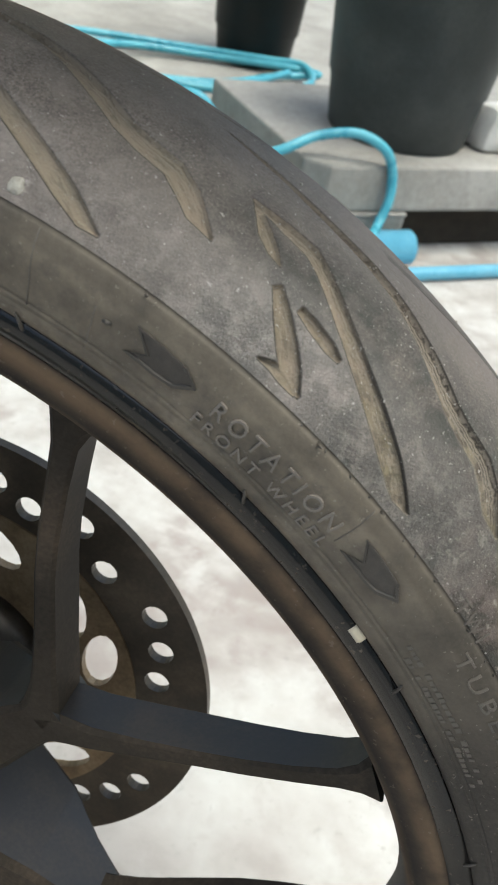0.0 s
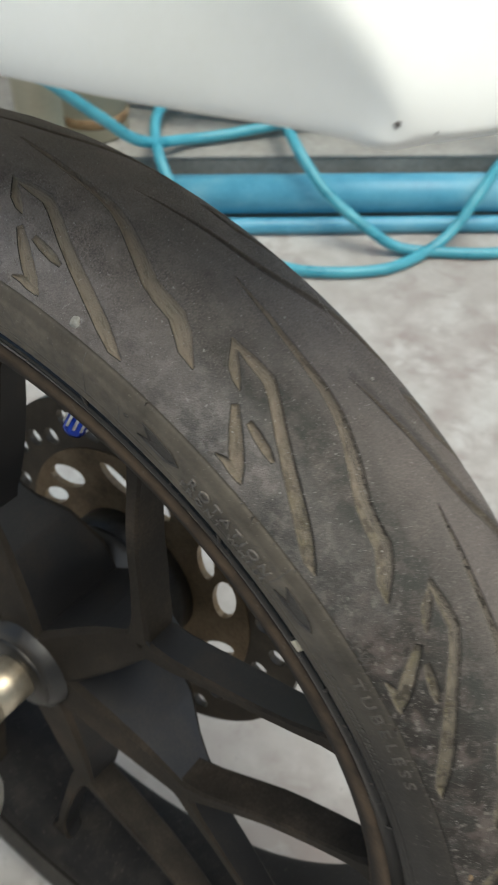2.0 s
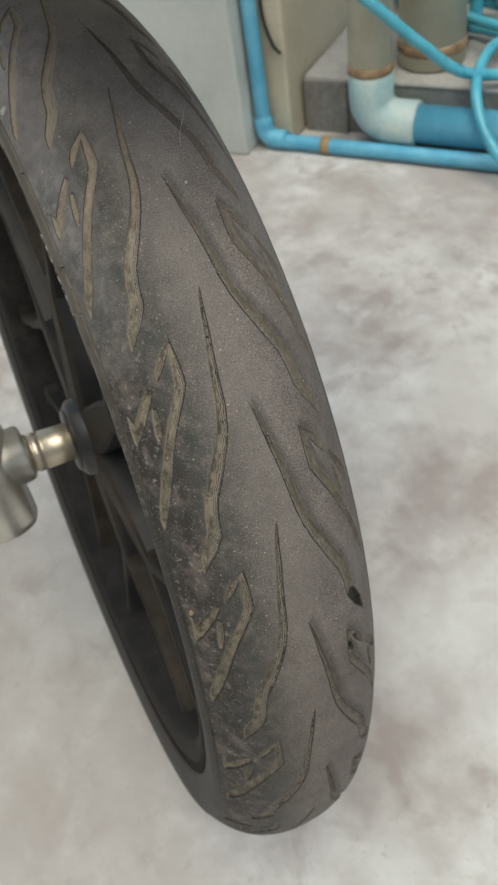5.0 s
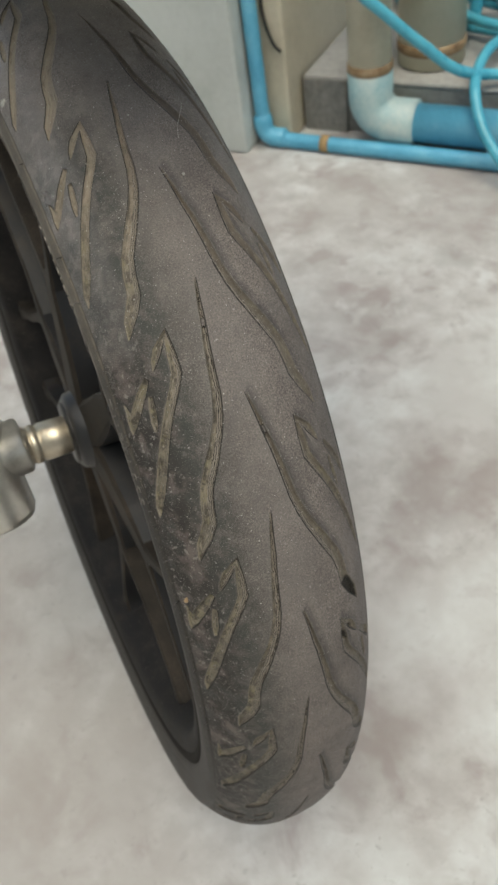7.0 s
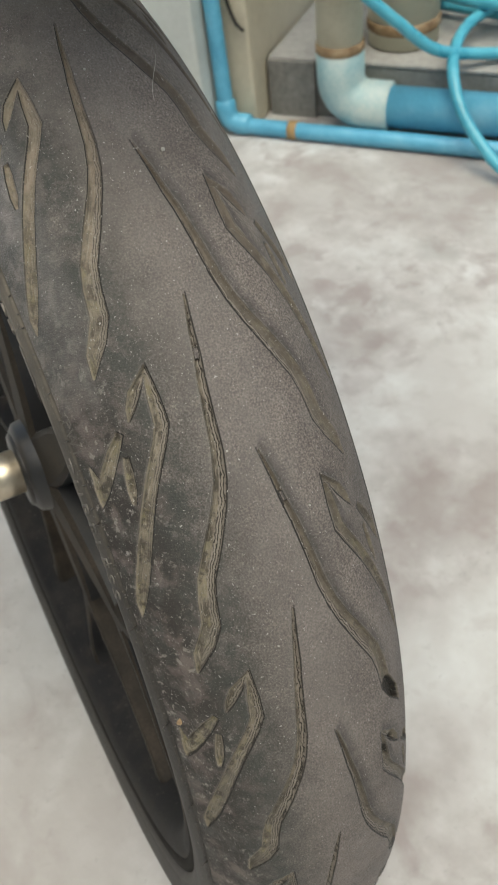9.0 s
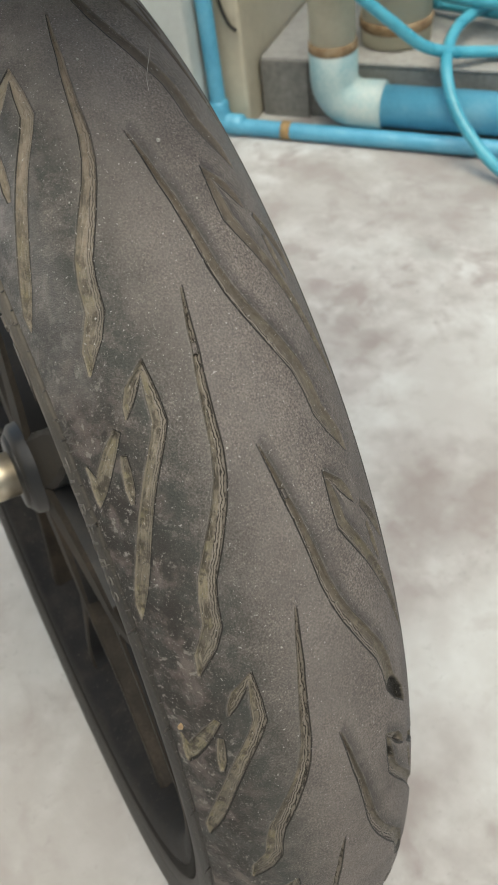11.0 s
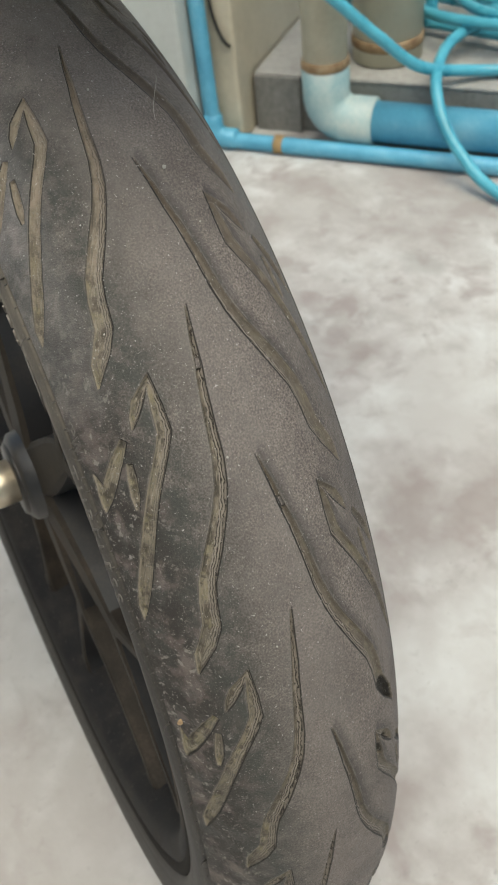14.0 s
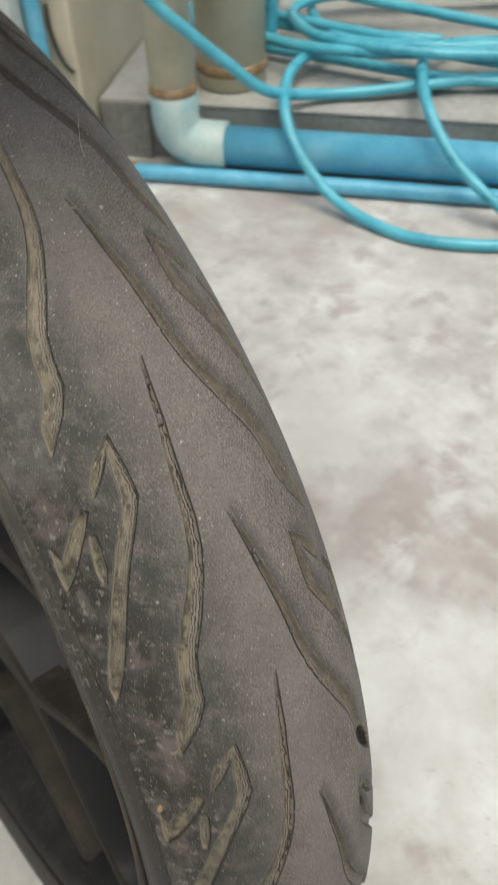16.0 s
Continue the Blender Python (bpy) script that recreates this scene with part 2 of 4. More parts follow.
M_LIP = lip_paint("black_rim_lip")
M_SPOKE = material("satin_dark_alloy", [(0.012, 0.012, 0.013), (0.019, 0.018, 0.018), (0.044, 0.034, 0.026)], 0.40, metal=0.0, scale=22, fine=600, bump=0.08, spread=0.35)
M_SPOKE_DUST = material("dusty_spoke_side", [(0.016, 0.013, 0.011), (0.034, 0.028, 0.022), (0.072, 0.055, 0.041)], 0.62, scale=22, fine=600, bump=0.08, spread=0.4)
M_SPOKE_DUST.node_tree.nodes["Principled BSDF"].inputs["Specular IOR Level"].default_value = 0.12
M_SPOKE.node_tree.nodes["Principled BSDF"].inputs["Specular IOR Level"].default_value = 0.6
M_RIM.node_tree.nodes["Principled BSDF"].inputs["Specular IOR Level"].default_value = 0.12
M_WALL_RUBBER.node_tree.nodes["Principled BSDF"].inputs["Specular IOR Level"].default_value = 0.20
M_DISC = material("brown_brake_disc", [(0.040, 0.032, 0.024), (0.070, 0.055, 0.040), (0.12, 0.094, 0.066)], 0.42, metal=0.35, scale=40, fine=500, bump=0.1)
M_CARRIER = material("bronze_carrier", [(0.14, 0.095, 0.055), (0.24, 0.17, 0.10), (0.33, 0.25, 0.16)], 0.45, metal=0.5, scale=50, fine=400, bump=0.1)
M_SILVER = material("dull_fork_alloy", [(0.52, 0.49, 0.43), (0.64, 0.61, 0.55), (0.72, 0.69, 0.62)], 0.36, metal=0.85, scale=50, fine=500, bump=0.06)
M_GOLD = material("brass_spacer", [(0.46, 0.39, 0.29), (0.58, 0.51, 0.40), (0.66, 0.60, 0.49)], 0.38, metal=0.85, scale=60, fine=400, bump=0.06)
M_STEEL = material("dark_steel", [(0.04, 0.038, 0.036), (0.08, 0.075, 0.07)], 0.4, metal=0.8, scale=80, fine=500, bump=0.1)
M_BLUE_CAP = material("blue_anodised", [(0.008, 0.03, 0.30), (0.02, 0.07, 0.5)], 0.2, metal=0.75, scale=80, fine=500, bump=0.03)
M_CAP_SILVER = material("bright_knurl", [(0.6, 0.6, 0.6), (0.75, 0.75, 0.75)], 0.3, metal=0.9, scale=80, fine=500, bump=0.03)
M_CAP_WHITE = material("pale_grit", [(0.24, 0.225, 0.19), (0.46, 0.44, 0.39)], 0.85, scale=300, fine=1500, bump=0.5)
M_WHITE = material("white_plastic", [(0.82, 0.82, 0.77), (0.86, 0.86, 0.82), (0.89, 0.89, 0.86)], 0.48, scale=14, fine=300, bump=0.03, spread=0.2, rough_var=0.08)
M_SCUFF = material("brown_scratch", [(0.42, 0.33, 0.25), (0.58, 0.50, 0.42)], 0.6, scale=300, fine=900)
M_SCREW = material("dark_screw", [(0.05, 0.035, 0.03), (0.12, 0.09, 0.075)], 0.5, metal=0.5, scale=200, fine=800)
def stained_concrete(name):
    """Pale worn concrete: pinkish and whitish blotches, a few dark oil marks, painted shade beside the wheel, fine
    grit.
    """
    m = material(name, [(0.350, 0.322, 0.302), (0.43, 0.405, 0.385), (0.515, 0.50, 0.482), (0.60, 0.595, 0.58)], 0.72, scale=3.6, fine=22, bump=0.1, spread=0.7)
    t = m.node_tree
    b = t.nodes["Principled BSDF"]
    out = t.nodes[m["ramp"]].outputs[0]
    co = t.nodes.new("ShaderNodeTexCoord")
    for scale, low, high, colour, amount, at in ((6.5, .54, .70, (.62, .625, .61), .6, 2.0), (6, .50, .64, (.29, .245, .228), .75, 7.0), (16, .54, .66, (.30, .25, .235), .6, 11.0), (14, .58, .70, (.62, .625, .61), .55, 13.0), (160, .62, .70, (.30, .275, .255), .5, 1.0), (60, .64, .72, (.28, .26, .245), .5, 4.0)):
        mp = t.nodes.new("ShaderNodeMapping")
        mp.inputs["Location"].default_value = (at, -at, at)
        n = t.nodes.new("ShaderNodeTexNoise")
        n.inputs["Scale"].default_value, n.inputs["Detail"].default_value, n.inputs["Roughness"].default_value = scale, 4 if scale < 20 else 7, 0.58
        n.inputs["Distortion"].default_value = 0.4
        mr = t.nodes.new("ShaderNodeMapRange")
        mr.inputs[1].default_value, mr.inputs[2].default_value, mr.inputs[4].default_value = low, high, amount
        mx = t.nodes.new("ShaderNodeMix")
        mx.data_type = "RGBA"
        mx.inputs[7].default_value = (*colour, 1)
        t.links.new(co.outputs["Object"], mp.inputs[0])
        t.links.new(mp.outputs[0], n.inputs["Vector"])
        t.links.new(n.outputs[0], mr.inputs[0])
        t.links.new(mr.outputs[0], mx.inputs[0])
        t.links.new(out, mx.inputs[6])
        out = mx.outputs[2]
    # oil marks and other patches with ragged edges
    for x, y, size, colour, amount in ((-.02, .292, .05, (.30, .26, .245), .75), (-.36, .56, .035, (.30, .28, .26), .5), (-.47, .38, .05, (.34, .31, .29), .5), (-.62, .72, .12, (.36, .33, .31), .6), (.05, .10, .07, (.33, .30, .28), .5), (-.28, .10, .06, (.36, .33, .31), .5),
                                        # darker row along the front of the pipes
                                        (-.74, .38, .13, (.33, .30, .28), .6), (-.57, .51, .12, (.34, .31, .29), .6), (-.42, .65, .11, (.33, .30, .28), .55), (-.26, .77, .12, (.34, .31, .29), .5), (-.07, .93, .13, (.34, .31, .29), .5),
                                        # shade beside the wheel painted as two large patches, then two pale patches
                                        (-.06, -.20, .30, (.36, .335, .31), .5), (.12, -.16, .16, (.35, .315, .29), .5), (-.14, .42, .12, (.60, .60, .58), .5), (.13, .24, .12, (.58, .575, .56), .4)):
        d = t.nodes.new("ShaderNodeVectorMath")
        d.operation = "DISTANCE"
        d.inputs[1].default_value = (x, y, 0)
        n = t.nodes.new("ShaderNodeTexNoise")
        n.inputs["Scale"].default_value, n.inputs["Detail"].default_value = 28, 6
        add = t.nodes.new("ShaderNodeMath")
        add.operation = "MULTIPLY_ADD"
        add.inputs[1].default_value = -size * 1.6
        mr = t.nodes.new("ShaderNodeMapRange")
        mr.inputs[1].default_value, mr.inputs[2].default_value, mr.inputs[3].default_value, mr.inputs[4].default_value = -size * .35, size * .35, amount, 0.0
        mx = t.nodes.new("ShaderNodeMix")
        mx.data_type = "RGBA"
        mx.inputs[7].default_value = (*colour, 1)
        t.links.new(co.outputs["Object"], d.inputs[0])
        t.links.new(co.outputs["Object"], n.inputs["Vector"])
        t.links.new(n.outputs[0], add.inputs[0])
        t.links.new(d.outputs["Value"], add.inputs[2])
        t.links.new(add.outputs[0], mr.inputs[0])
        t.links.new(mr.outputs[0], mx.inputs[0])
        t.links.new(out, mx.inputs[6])
        out = mx.outputs[2]
    t.links.new(out, b.inputs["Base Color"])
    return m


M_FLOOR = stained_concrete("stained_concrete")
M_LEDGE = material("grey_concrete", [(0.16, 0.155, 0.142), (0.25, 0.24, 0.222), (0.36, 0.345, 0.32)], 0.85, scale=9, fine=120, bump=0.35, spread=0.5)
M_PALE = material("pale_concrete", [(0.24, 0.232, 0.215), (0.32, 0.31, 0.29), (0.42, 0.41, 0.39)], 0.85, scale=6, fine=90, bump=0.3, spread=0.5)
M_CREAM = material("cream_wall_paint", [(0.44, 0.39, 0.29), (0.53, 0.475, 0.36), (0.60, 0.54, 0.42)], 0.7, scale=7, fine=90, bump=0.15)
M_PILLAR = material("grey_green_paint", [(0.42, 0.44, 0.41), (0.50, 0.52, 0.49), (0.56, 0.575, 0.545)], 0.65, scale=6, fine=100, bump=0.12, spread=0.3)
M_BLUE_PIPE = material("blue_pvc", [(0.075, 0.30, 0.46), (0.12, 0.40, 0.57), (0.22, 0.50, 0.64)], 0.38, scale=14, fine=200, bump=0.05, spread=0.35)
M_CREAM_PIPE = material("cream_pvc", [(0.46, 0.43, 0.32), (0.56, 0.53, 0.41), (0.62, 0.585, 0.47)], 0.5, scale=12, fine=150, bump=0.06)
M_ELBOW = material("faded_blue_grey_pvc", [(0.26, 0.42, 0.44), (0.40, 0.52, 0.51), (0.54, 0.60, 0.56)], 0.5, scale=18, fine=200, bump=0.06, spread=0.5)
M_RUST = material("rust_ring", [(0.14, 0.08, 0.04), (0.26, 0.17, 0.09), (0.38, 0.29, 0.18)], 0.85, scale=60, fine=400, bump=0.5)
M_BRASS = material("old_tape", [(0.30, 0.19, 0.08), (0.42, 0.28, 0.13)], 0.7, scale=70, fine=400)
M_HOSE = material("teal_hose", [(0.05, 0.28, 0.38), (0.08, 0.37, 0.48), (0.12, 0.46, 0.56)], 0.3, scale=20, fine=400, bump=0.04, spread=0.3)
M_POT = material("dark_grey_pot", [(0.034, 0.040, 0.040), (0.050, 0.057, 0.057), (0.075, 0.082, 0.080)], 0.5, scale=10, fine=200, bump=0.05)
M_POT_BLACK = material("black_pot", [(0.012, 0.013, 0.013), (0.022, 0.023, 0.023)], 0.5, scale=10, fine=200, bump=0.05)
M_POT.node_tree.nodes["Principled BSDF"].inputs["Specular IOR Level"].default_value = 0.2
M_POT_BLACK.node_tree.nodes["Principled BSDF"].inputs["Specular IOR Level"].default_value = 0.2
M_SOIL = material("dark_soil", [(0.02, 0.016, 0.012), (0.05, 0.04, 0.03)], 0.95, scale=40, fine=300, bump=0.8)
M_SACK = material("white_sack", [(0.55, 0.55, 0.53), (0.68, 0.68, 0.66), (0.74, 0.735, 0.72)], 0.6, scale=14, fine=250, bump=0.3)

# ---- building helpers ----
def part(name, bm, mat, parent=None, label="", smooth=True):
    """Link a bmesh as one mesh object under its thing or part."""
    me = bpy.data.meshes.new(name)
    bm.normal_update()
    bm.to_mesh(me)
    bm.free()
    me.materials.append(mat)
    if smooth:
        me.shade_smooth()
    ob = new(name, me)
    if parent is not None:
        ob.parent = parent
    if label:
        tagged(ob, label)
    return ob


def grid_mesh(name, co, rows, cols, mat, parent, wrap=False, flip=False):
    """A mesh from a rows x cols sheet of vertices; wrap joins the last column to the first."""
    idx = np.arange(rows * cols).reshape(rows, cols)
    nxt = np.roll(idx, -1, 1) if wrap else idx[:, 1:]
    cur = idx if wrap else idx[:, :-1]
    q = np.stack([cur[:-1], nxt[:-1], nxt[1:], cur[1:]], -1).reshape(-1, 4)
    if flip:
        q = q[:, ::-1]
    me = bpy.data.meshes.new(name)
    me.vertices.add(len(co))
    me.vertices.foreach_set("co", np.ascontiguousarray(co, np.float32).ravel())
    me.loops.add(q.size)
    me.loops.foreach_set("vertex_index", q.ravel().astype(np.int32))
    me.polygons.add(len(q))
    me.polygons.foreach_set("loop_start", np.arange(0, q.size, 4, dtype=np.int32))
    me.update(calc_edges=True)
    me.materials.append(mat)
    me.shade_smooth()
    ob = new(name, me)
    ob.parent = parent
    return ob


def loft(bm, rings, closed=True, caps=True):
    """Skin rings of points (all of one count) into a surface."""
    vs = [[bm.verts.new(p) for p in ring] for ring in rings]
    n = len(vs[0])
    for a, b in zip(vs, vs[1:]):
        for k in range(n if closed else n - 1):
            bm.faces.new((a[k], a[(k + 1) % n], b[(k + 1) % n], b[k]))
    if caps and closed:
        bm.faces.new(vs[0][::-1])
        bm.faces.new(vs[-1])
    return bm


def revolve(bm, profile, segs, at=lambda a, h, r: Vector((r * math.sin(a), h, r * math.cos(a))), closed=False):
    """Turn a profile of (h, r) round the axle."""
    rings = [[bm.verts.new(at(2 * math.pi * k / segs, h, r)) for k in range(segs)] for h, r in profile]
    pairs = list(zip(rings, rings[1:])) + ([(rings[-1], rings[0])] if closed else [])
    for a, b in pairs:
        for k in range(segs):
            bm.faces.new((a[k], b[k], b[(k + 1) % segs], a[(k + 1) % segs]))
    bmesh.ops.recalc_face_normals(bm, faces=bm.faces)
    return bm


def curve_points(pts, step=0.008):
    """A smooth line through the points, evenly stepped."""
    p = [Vector(q) for q in pts]
    p = [p[0] * 2 - p[1]] + p + [p[-1] * 2 - p[-2]]
    out = []
    for a, b, c, d in zip(p, p[1:], p[2:], p[3:]):
        n = max(2, int((c - b).length / step))
        for k in range(n):
            u = k / n
            out.append(0.5 * ((2 * b) + (c - a) * u + (2 * a - 5 * b + 4 * c - d) * u * u + (3 * b - a - 3 * c + d) * u ** 3))
    return out + [p[-2]]


def tube(bm, pts, radius, segs=12, caps=True):
    """A round tube along a line of points; radius may be a list."""
    pts = [Vector(p) for p in pts]
    rad = radius if isinstance(radius, list) else [radius] * len(pts)
    rings, up = [], None
    for k, p in enumerate(pts):
        d = (pts[min(k + 1, len(pts) - 1)] - pts[max(k - 1, 0)]).normalized()
        if up is None:
            up = d.orthogonal().normalized()
        up = (up - d * up.dot(d)).normalized()
        side = d.cross(up)
        rings.append([p + rad[k] * (math.cos(a) * up + math.sin(a) * side) for a in (2 * math.pi * i / segs for i in range(segs))])
    return loft(bm, rings, caps=caps)


def box(bm, lo, hi, bevel=0.0, m=None):
    g = bmesh.ops.create_cube(bm, size=1.0)
    lo, hi = Vector(lo), Vector(hi)
    for v in g["verts"]:
        v.co = Vector([lo[k] + (v.co[k] + 0.5) * (hi[k] - lo[k]) for k in range(3)])
    if bevel:
        bmesh.ops.bevel(bm, geom=list({e for v in g["verts"] for e in v.link_edges}), offset=bevel, segments=2, affect="EDGES", profile=0.6)
    if m is not None:
        bm.transform(m)
    return bm


# ======== the motorcycle's front end ========
bike = tagged(new("motorcycle"), "white motorcycle front end, worn front tyre on dark alloy wheel", "motorcycle")
HUB = pose(0, 0, .295, -5.597, 1.536, 0)      # wheel frame: axle along y


def wheel_at(th, h, r):
    """A place on the wheel: degrees from the top towards the front, along the axle, from the axle."""
    a = radians(th)
    return HUB @ Vector((r * math.sin(a), h, r * math.cos(a)))


def wheel_grid(th, h, r):
    a = np.radians(th)
    p = np.stack([r * np.sin(a), h, r * np.cos(a)], -1).reshape(-1, 3)
    m = np.array(HUB)
    return p @ m[:3, :3].T + m[:3, 3]


# tread section: radius over the half width
_c = np.array([-2969.6, -6.6546, .2963])
EDGE = 0.0452


def crown(h):
    return np.polyval(_c, np.asarray(h) ** 2)


_hs = np.linspace(0, EDGE, 400)
_arc = np.concatenate([[0], np.cumsum(np.hypot(np.diff(_hs), np.diff(crown(_hs))))])
PITCH = 19.65

# strokes of one pitch: degrees, mm over the rubber from the centre line, half width in mm
STROKES = [
    [(18.6, 2.2, .2), (20.6, 4.2, .55), (22.3, 5.5, .75), (23.4, 6.7, .85), (25.5, 8.3, 1.0), (27.8, 9.8, 1.3), (29.4, 11.8, 1.5), (30.8, 14.6, 1.7), (32.8, 19.8, 2.1), (34.8, 25.2, 2.2), (36.1, 27.0, 2.3), (37.8, 28.2, 2.4), (39.0, 31.6, 2.4), (39.8, 34.6, 2.0), (41.05, 37.4, .3)],
    [(24.5, 31.8, .15), (23.85, 30.0, 1.0), (23.05, 27.3, 1.4), (22.0, 21.8, 1.2), (23.7, 22.0, 1.4), (25.2, 22.4, 1.7), (26.2, 25.0, 1.6), (28.3, 31.6, 1.65), (30.2, 36.8, 1.8), (32.2, 41.6, 2.0), (34.4, 46.8, 2.1), (35.9, 50.4, 1.5), (36.9, 51.6, .2)],
    [(24.9, 35.8, .9), (25.95, 40.6, 1.7), (27.1, 45.6, 2.1), (28.0, 49.2, 1.9), (29.0, 52.0, .3)],
    [(26.3, 51.4, .3), (27.1, 50.6, .9), (27.9, 50.8, 1.3), (28.8, 51.8, .6)],
    [(26.35, 36.6, .75), (27.3, 37.5, 1.15), (28.5, 38.6, 1.15), (29.3, 39.4, .5)],
]
MM_DEG = math.pi / 180 * 289


def stroke_outline(stroke):
    """Left and right edges of a stroke in mm, with mitred corners."""
    p = np.array([(t * MM_DEG, v) for t, v, _ in stroke])
    w = np.array([q * 1.08 + .32 * min(1, max(0, q * 1.4 - .4)) for _, _, q in stroke])
    d = np.diff(p, axis=0)
    d /= np.hypot(d[:, 0], d[:, 1])[:, None]
    d0, d1 = np.vstack([d[:1], d]), np.vstack([d, d[-1:]])
    n0, n1 = np.c_[-d0[:, 1], d0[:, 0]], np.c_[-d1[:, 1], d1[:, 0]]
    m = n0 + n1
    m /= np.maximum((m * n0).sum(1), .55)[:, None]
    return p + m * w[:, None], p - m * w[:, None]


OUTLINES = [stroke_outline(k) for k in STROKES]


def groove_distance(th, h):
    """Signed distance in mm to the nearest groove edge (negative inside)."""
    best = np.full(th.shape, 6.0)
    arc = np.interp(np.abs(h), _hs, _arc) * 1000
    for side in (-1, 1):
        sel = np.where(h < 0 if side < 0 else h >= 0)
        base = 0.0 if side < 0 else PITCH / 2
        u0 = (np.mod(th[sel] - base - 19.0, PITCH) + 19.0) * MM_DEG
        v0 = arc[sel]
        b = best[sel]
        for lift in (-PITCH, 0, PITCH):
            for left, right in OUTLINES:
                lo, hi = np.minimum(left.min(0), right.min(0)) - 6, np.maximum(left.max(0), right.max(0)) + 6
                uu = u0 + lift * MM_DEG
                at = np.flatnonzero((uu > lo[0]) & (uu < hi[0]) & (v0 > lo[1]) & (v0 < hi[1]))
                u, v = uu[at], v0[at]
                near, inside = np.full(u.shape, 9.0), np.zeros(u.shape, bool)
                line = np.vstack([left, right[::-1], left[:1]])
                for (xa, ya), (xb, yb) in zip(line, line[1:]):
                    dx, dy = xb - xa, yb - ya
                    k = np.clip(((u - xa) * dx + (v - ya) * dy) / (dx * dx + dy * dy + 1e-9), 0, 1)
                    near = np.minimum(near, np.hypot(u - xa - k * dx, v - ya - k * dy))
                for k in range(len(left) - 1):
                    quad = [left[k], left[k + 1], right[k + 1], right[k]]
                    turns = [(q[0] - p[0]) * (v - p[1]) - (q[1] - p[1]) * (u - p[0]) for p, q in zip(quad, quad[1:] + quad[:1])]
                    inside |= np.all([c <= 0 for c in turns], axis=0) | np.all([c >= 0 for c in turns], axis=0)
                b[at] = np.minimum(b[at], np.where(inside, -near, near))
        best[sel] = b
    return best


FOOT = -.38      # mm from a groove's edge to the foot of its wall


def tread_sheet(name, th0, th1, step, parent):
    cols = int((th1 - th0) * MM_DEG / 1000 / step)
    n = int(_arc[-1] / step)
    flat = np.linspace(-_arc[-1], _arc[-1], 2 * n + 1)
    th, arc = np.meshgrid(np.linspace(th0, th1, cols), flat)
    both_arc, both_h = np.r_[-_arc[::-1], _arc[1:]], np.r_[-_hs[::-1], _hs[1:]]
    h = np.interp(arc, both_arc, both_h)
    d = groove_distance(th, h)
    # draw the mesh onto the groove edges and the feet of their walls
    mm = step * 1000
    ga, gt = np.gradient(d, mm, mm)
    size = np.maximum(ga * ga + gt * gt, .3)
    for level in (0.0, FOOT):
        miss = np.where((np.abs(d - level) < .52 * mm) & (np.abs(arc) < _arc[-1] - .001), d - level, 0)
        arc = arc - miss * ga / size / 1000
        th = th - miss * gt / size / MM_DEG
        d = np.where(miss != 0, level, d)
    h = np.interp(arc, both_arc, both_h)
    d = d + np.clip((np.abs(h) - EDGE + .0012) / .0009, 0, 1) * 3
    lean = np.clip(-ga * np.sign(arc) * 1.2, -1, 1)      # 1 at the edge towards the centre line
    outward = np.clip(-lean * 1.5, 0, 1)
    # worn-down bars in the grooves near the centre line
    pad = np.zeros(th.shape)
    for at, hc in ((41.75, -.0060), (51.3, .0066)):
        pad = np.maximum(pad, np.clip(3.5 - np.abs(th - at) / .30 * 2.6, 0, 1) * (np.abs(h - hc) < .004))
    cut = np.clip(d / FOOT, 0, 1)
    deep = (.0017 - .0005 * np.clip((np.abs(h) - .010) / .024, 0, 1)) * (1 - .75 * pad)
    pit = np.zeros(th.shape)
    for at, hc, size in ((69.0, .0334, 10.0), (73.0, .0250, 4.0)):
        pit = np.maximum(pit, np.clip(3 - np.hypot((th - at) * MM_DEG, (h - hc) * 1000) / size * 3, 0, 1))
    deep = deep + .0016 * pit
    sag = .0003 * np.clip((FOOT - d) / 1.2, 0, 1)
    depth = cut * deep + sag
    lip = .00012 * np.exp(-np.clip(d, 0, 4) / .25) * (d >= 0)
    worn = .00030 * np.exp(-(np.clip(d, 0, 4) / 1.9) ** 2) * outward * np.where(h > 0, 1, .35) * np.clip(1.6 - np.abs(h) / .02, 0, 1) * (d >= 0)
    slope = np.gradient(crown(_hs), _hs)
    slope = np.interp(np.abs(h), _hs, slope) * np.sign(h)
    nh, nr = -slope / np.hypot(slope, 1), 1 / np.hypot(slope, 1)
    off = -depth - lip - worn
    co = wheel_grid(th, h + off * nh, crown(h) + off * nr)
    ob = grid_mesh(name, co, *th.shape, M_TYRE, parent)
    me = ob.data

    def store(key, values):
        a = me.attributes.new(key, "FLOAT", "POINT")
        a.data.foreach_set("value", np.ascontiguousarray(values, np.float32).ravel())

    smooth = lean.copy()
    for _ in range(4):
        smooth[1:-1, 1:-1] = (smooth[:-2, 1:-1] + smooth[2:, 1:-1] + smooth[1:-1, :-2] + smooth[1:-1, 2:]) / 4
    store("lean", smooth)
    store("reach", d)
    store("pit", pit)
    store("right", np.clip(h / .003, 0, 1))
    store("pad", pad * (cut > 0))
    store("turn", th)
    store("cracked", np.clip((th - 20) / 18, .25, 1) * np.clip(1.25 - (np.abs(h) - .014) / .022, 0, 1))
    store("olive", np.clip((np.abs(h) - .012) / .014, 0, 1))
    store("damp", np.clip((th - 20) / 22, 0, 1))
    store("smear", np.clip(h / .004, 0, 1) * np.clip((.034 - h) / .008, 0, 1) * np.clip((th - 18) / 14, 0, 1))
    store("dry", np.clip((46 - th) / 16, 0, 1) * np.clip((-h - .004) / .012, 0, 1) * (d > 0))
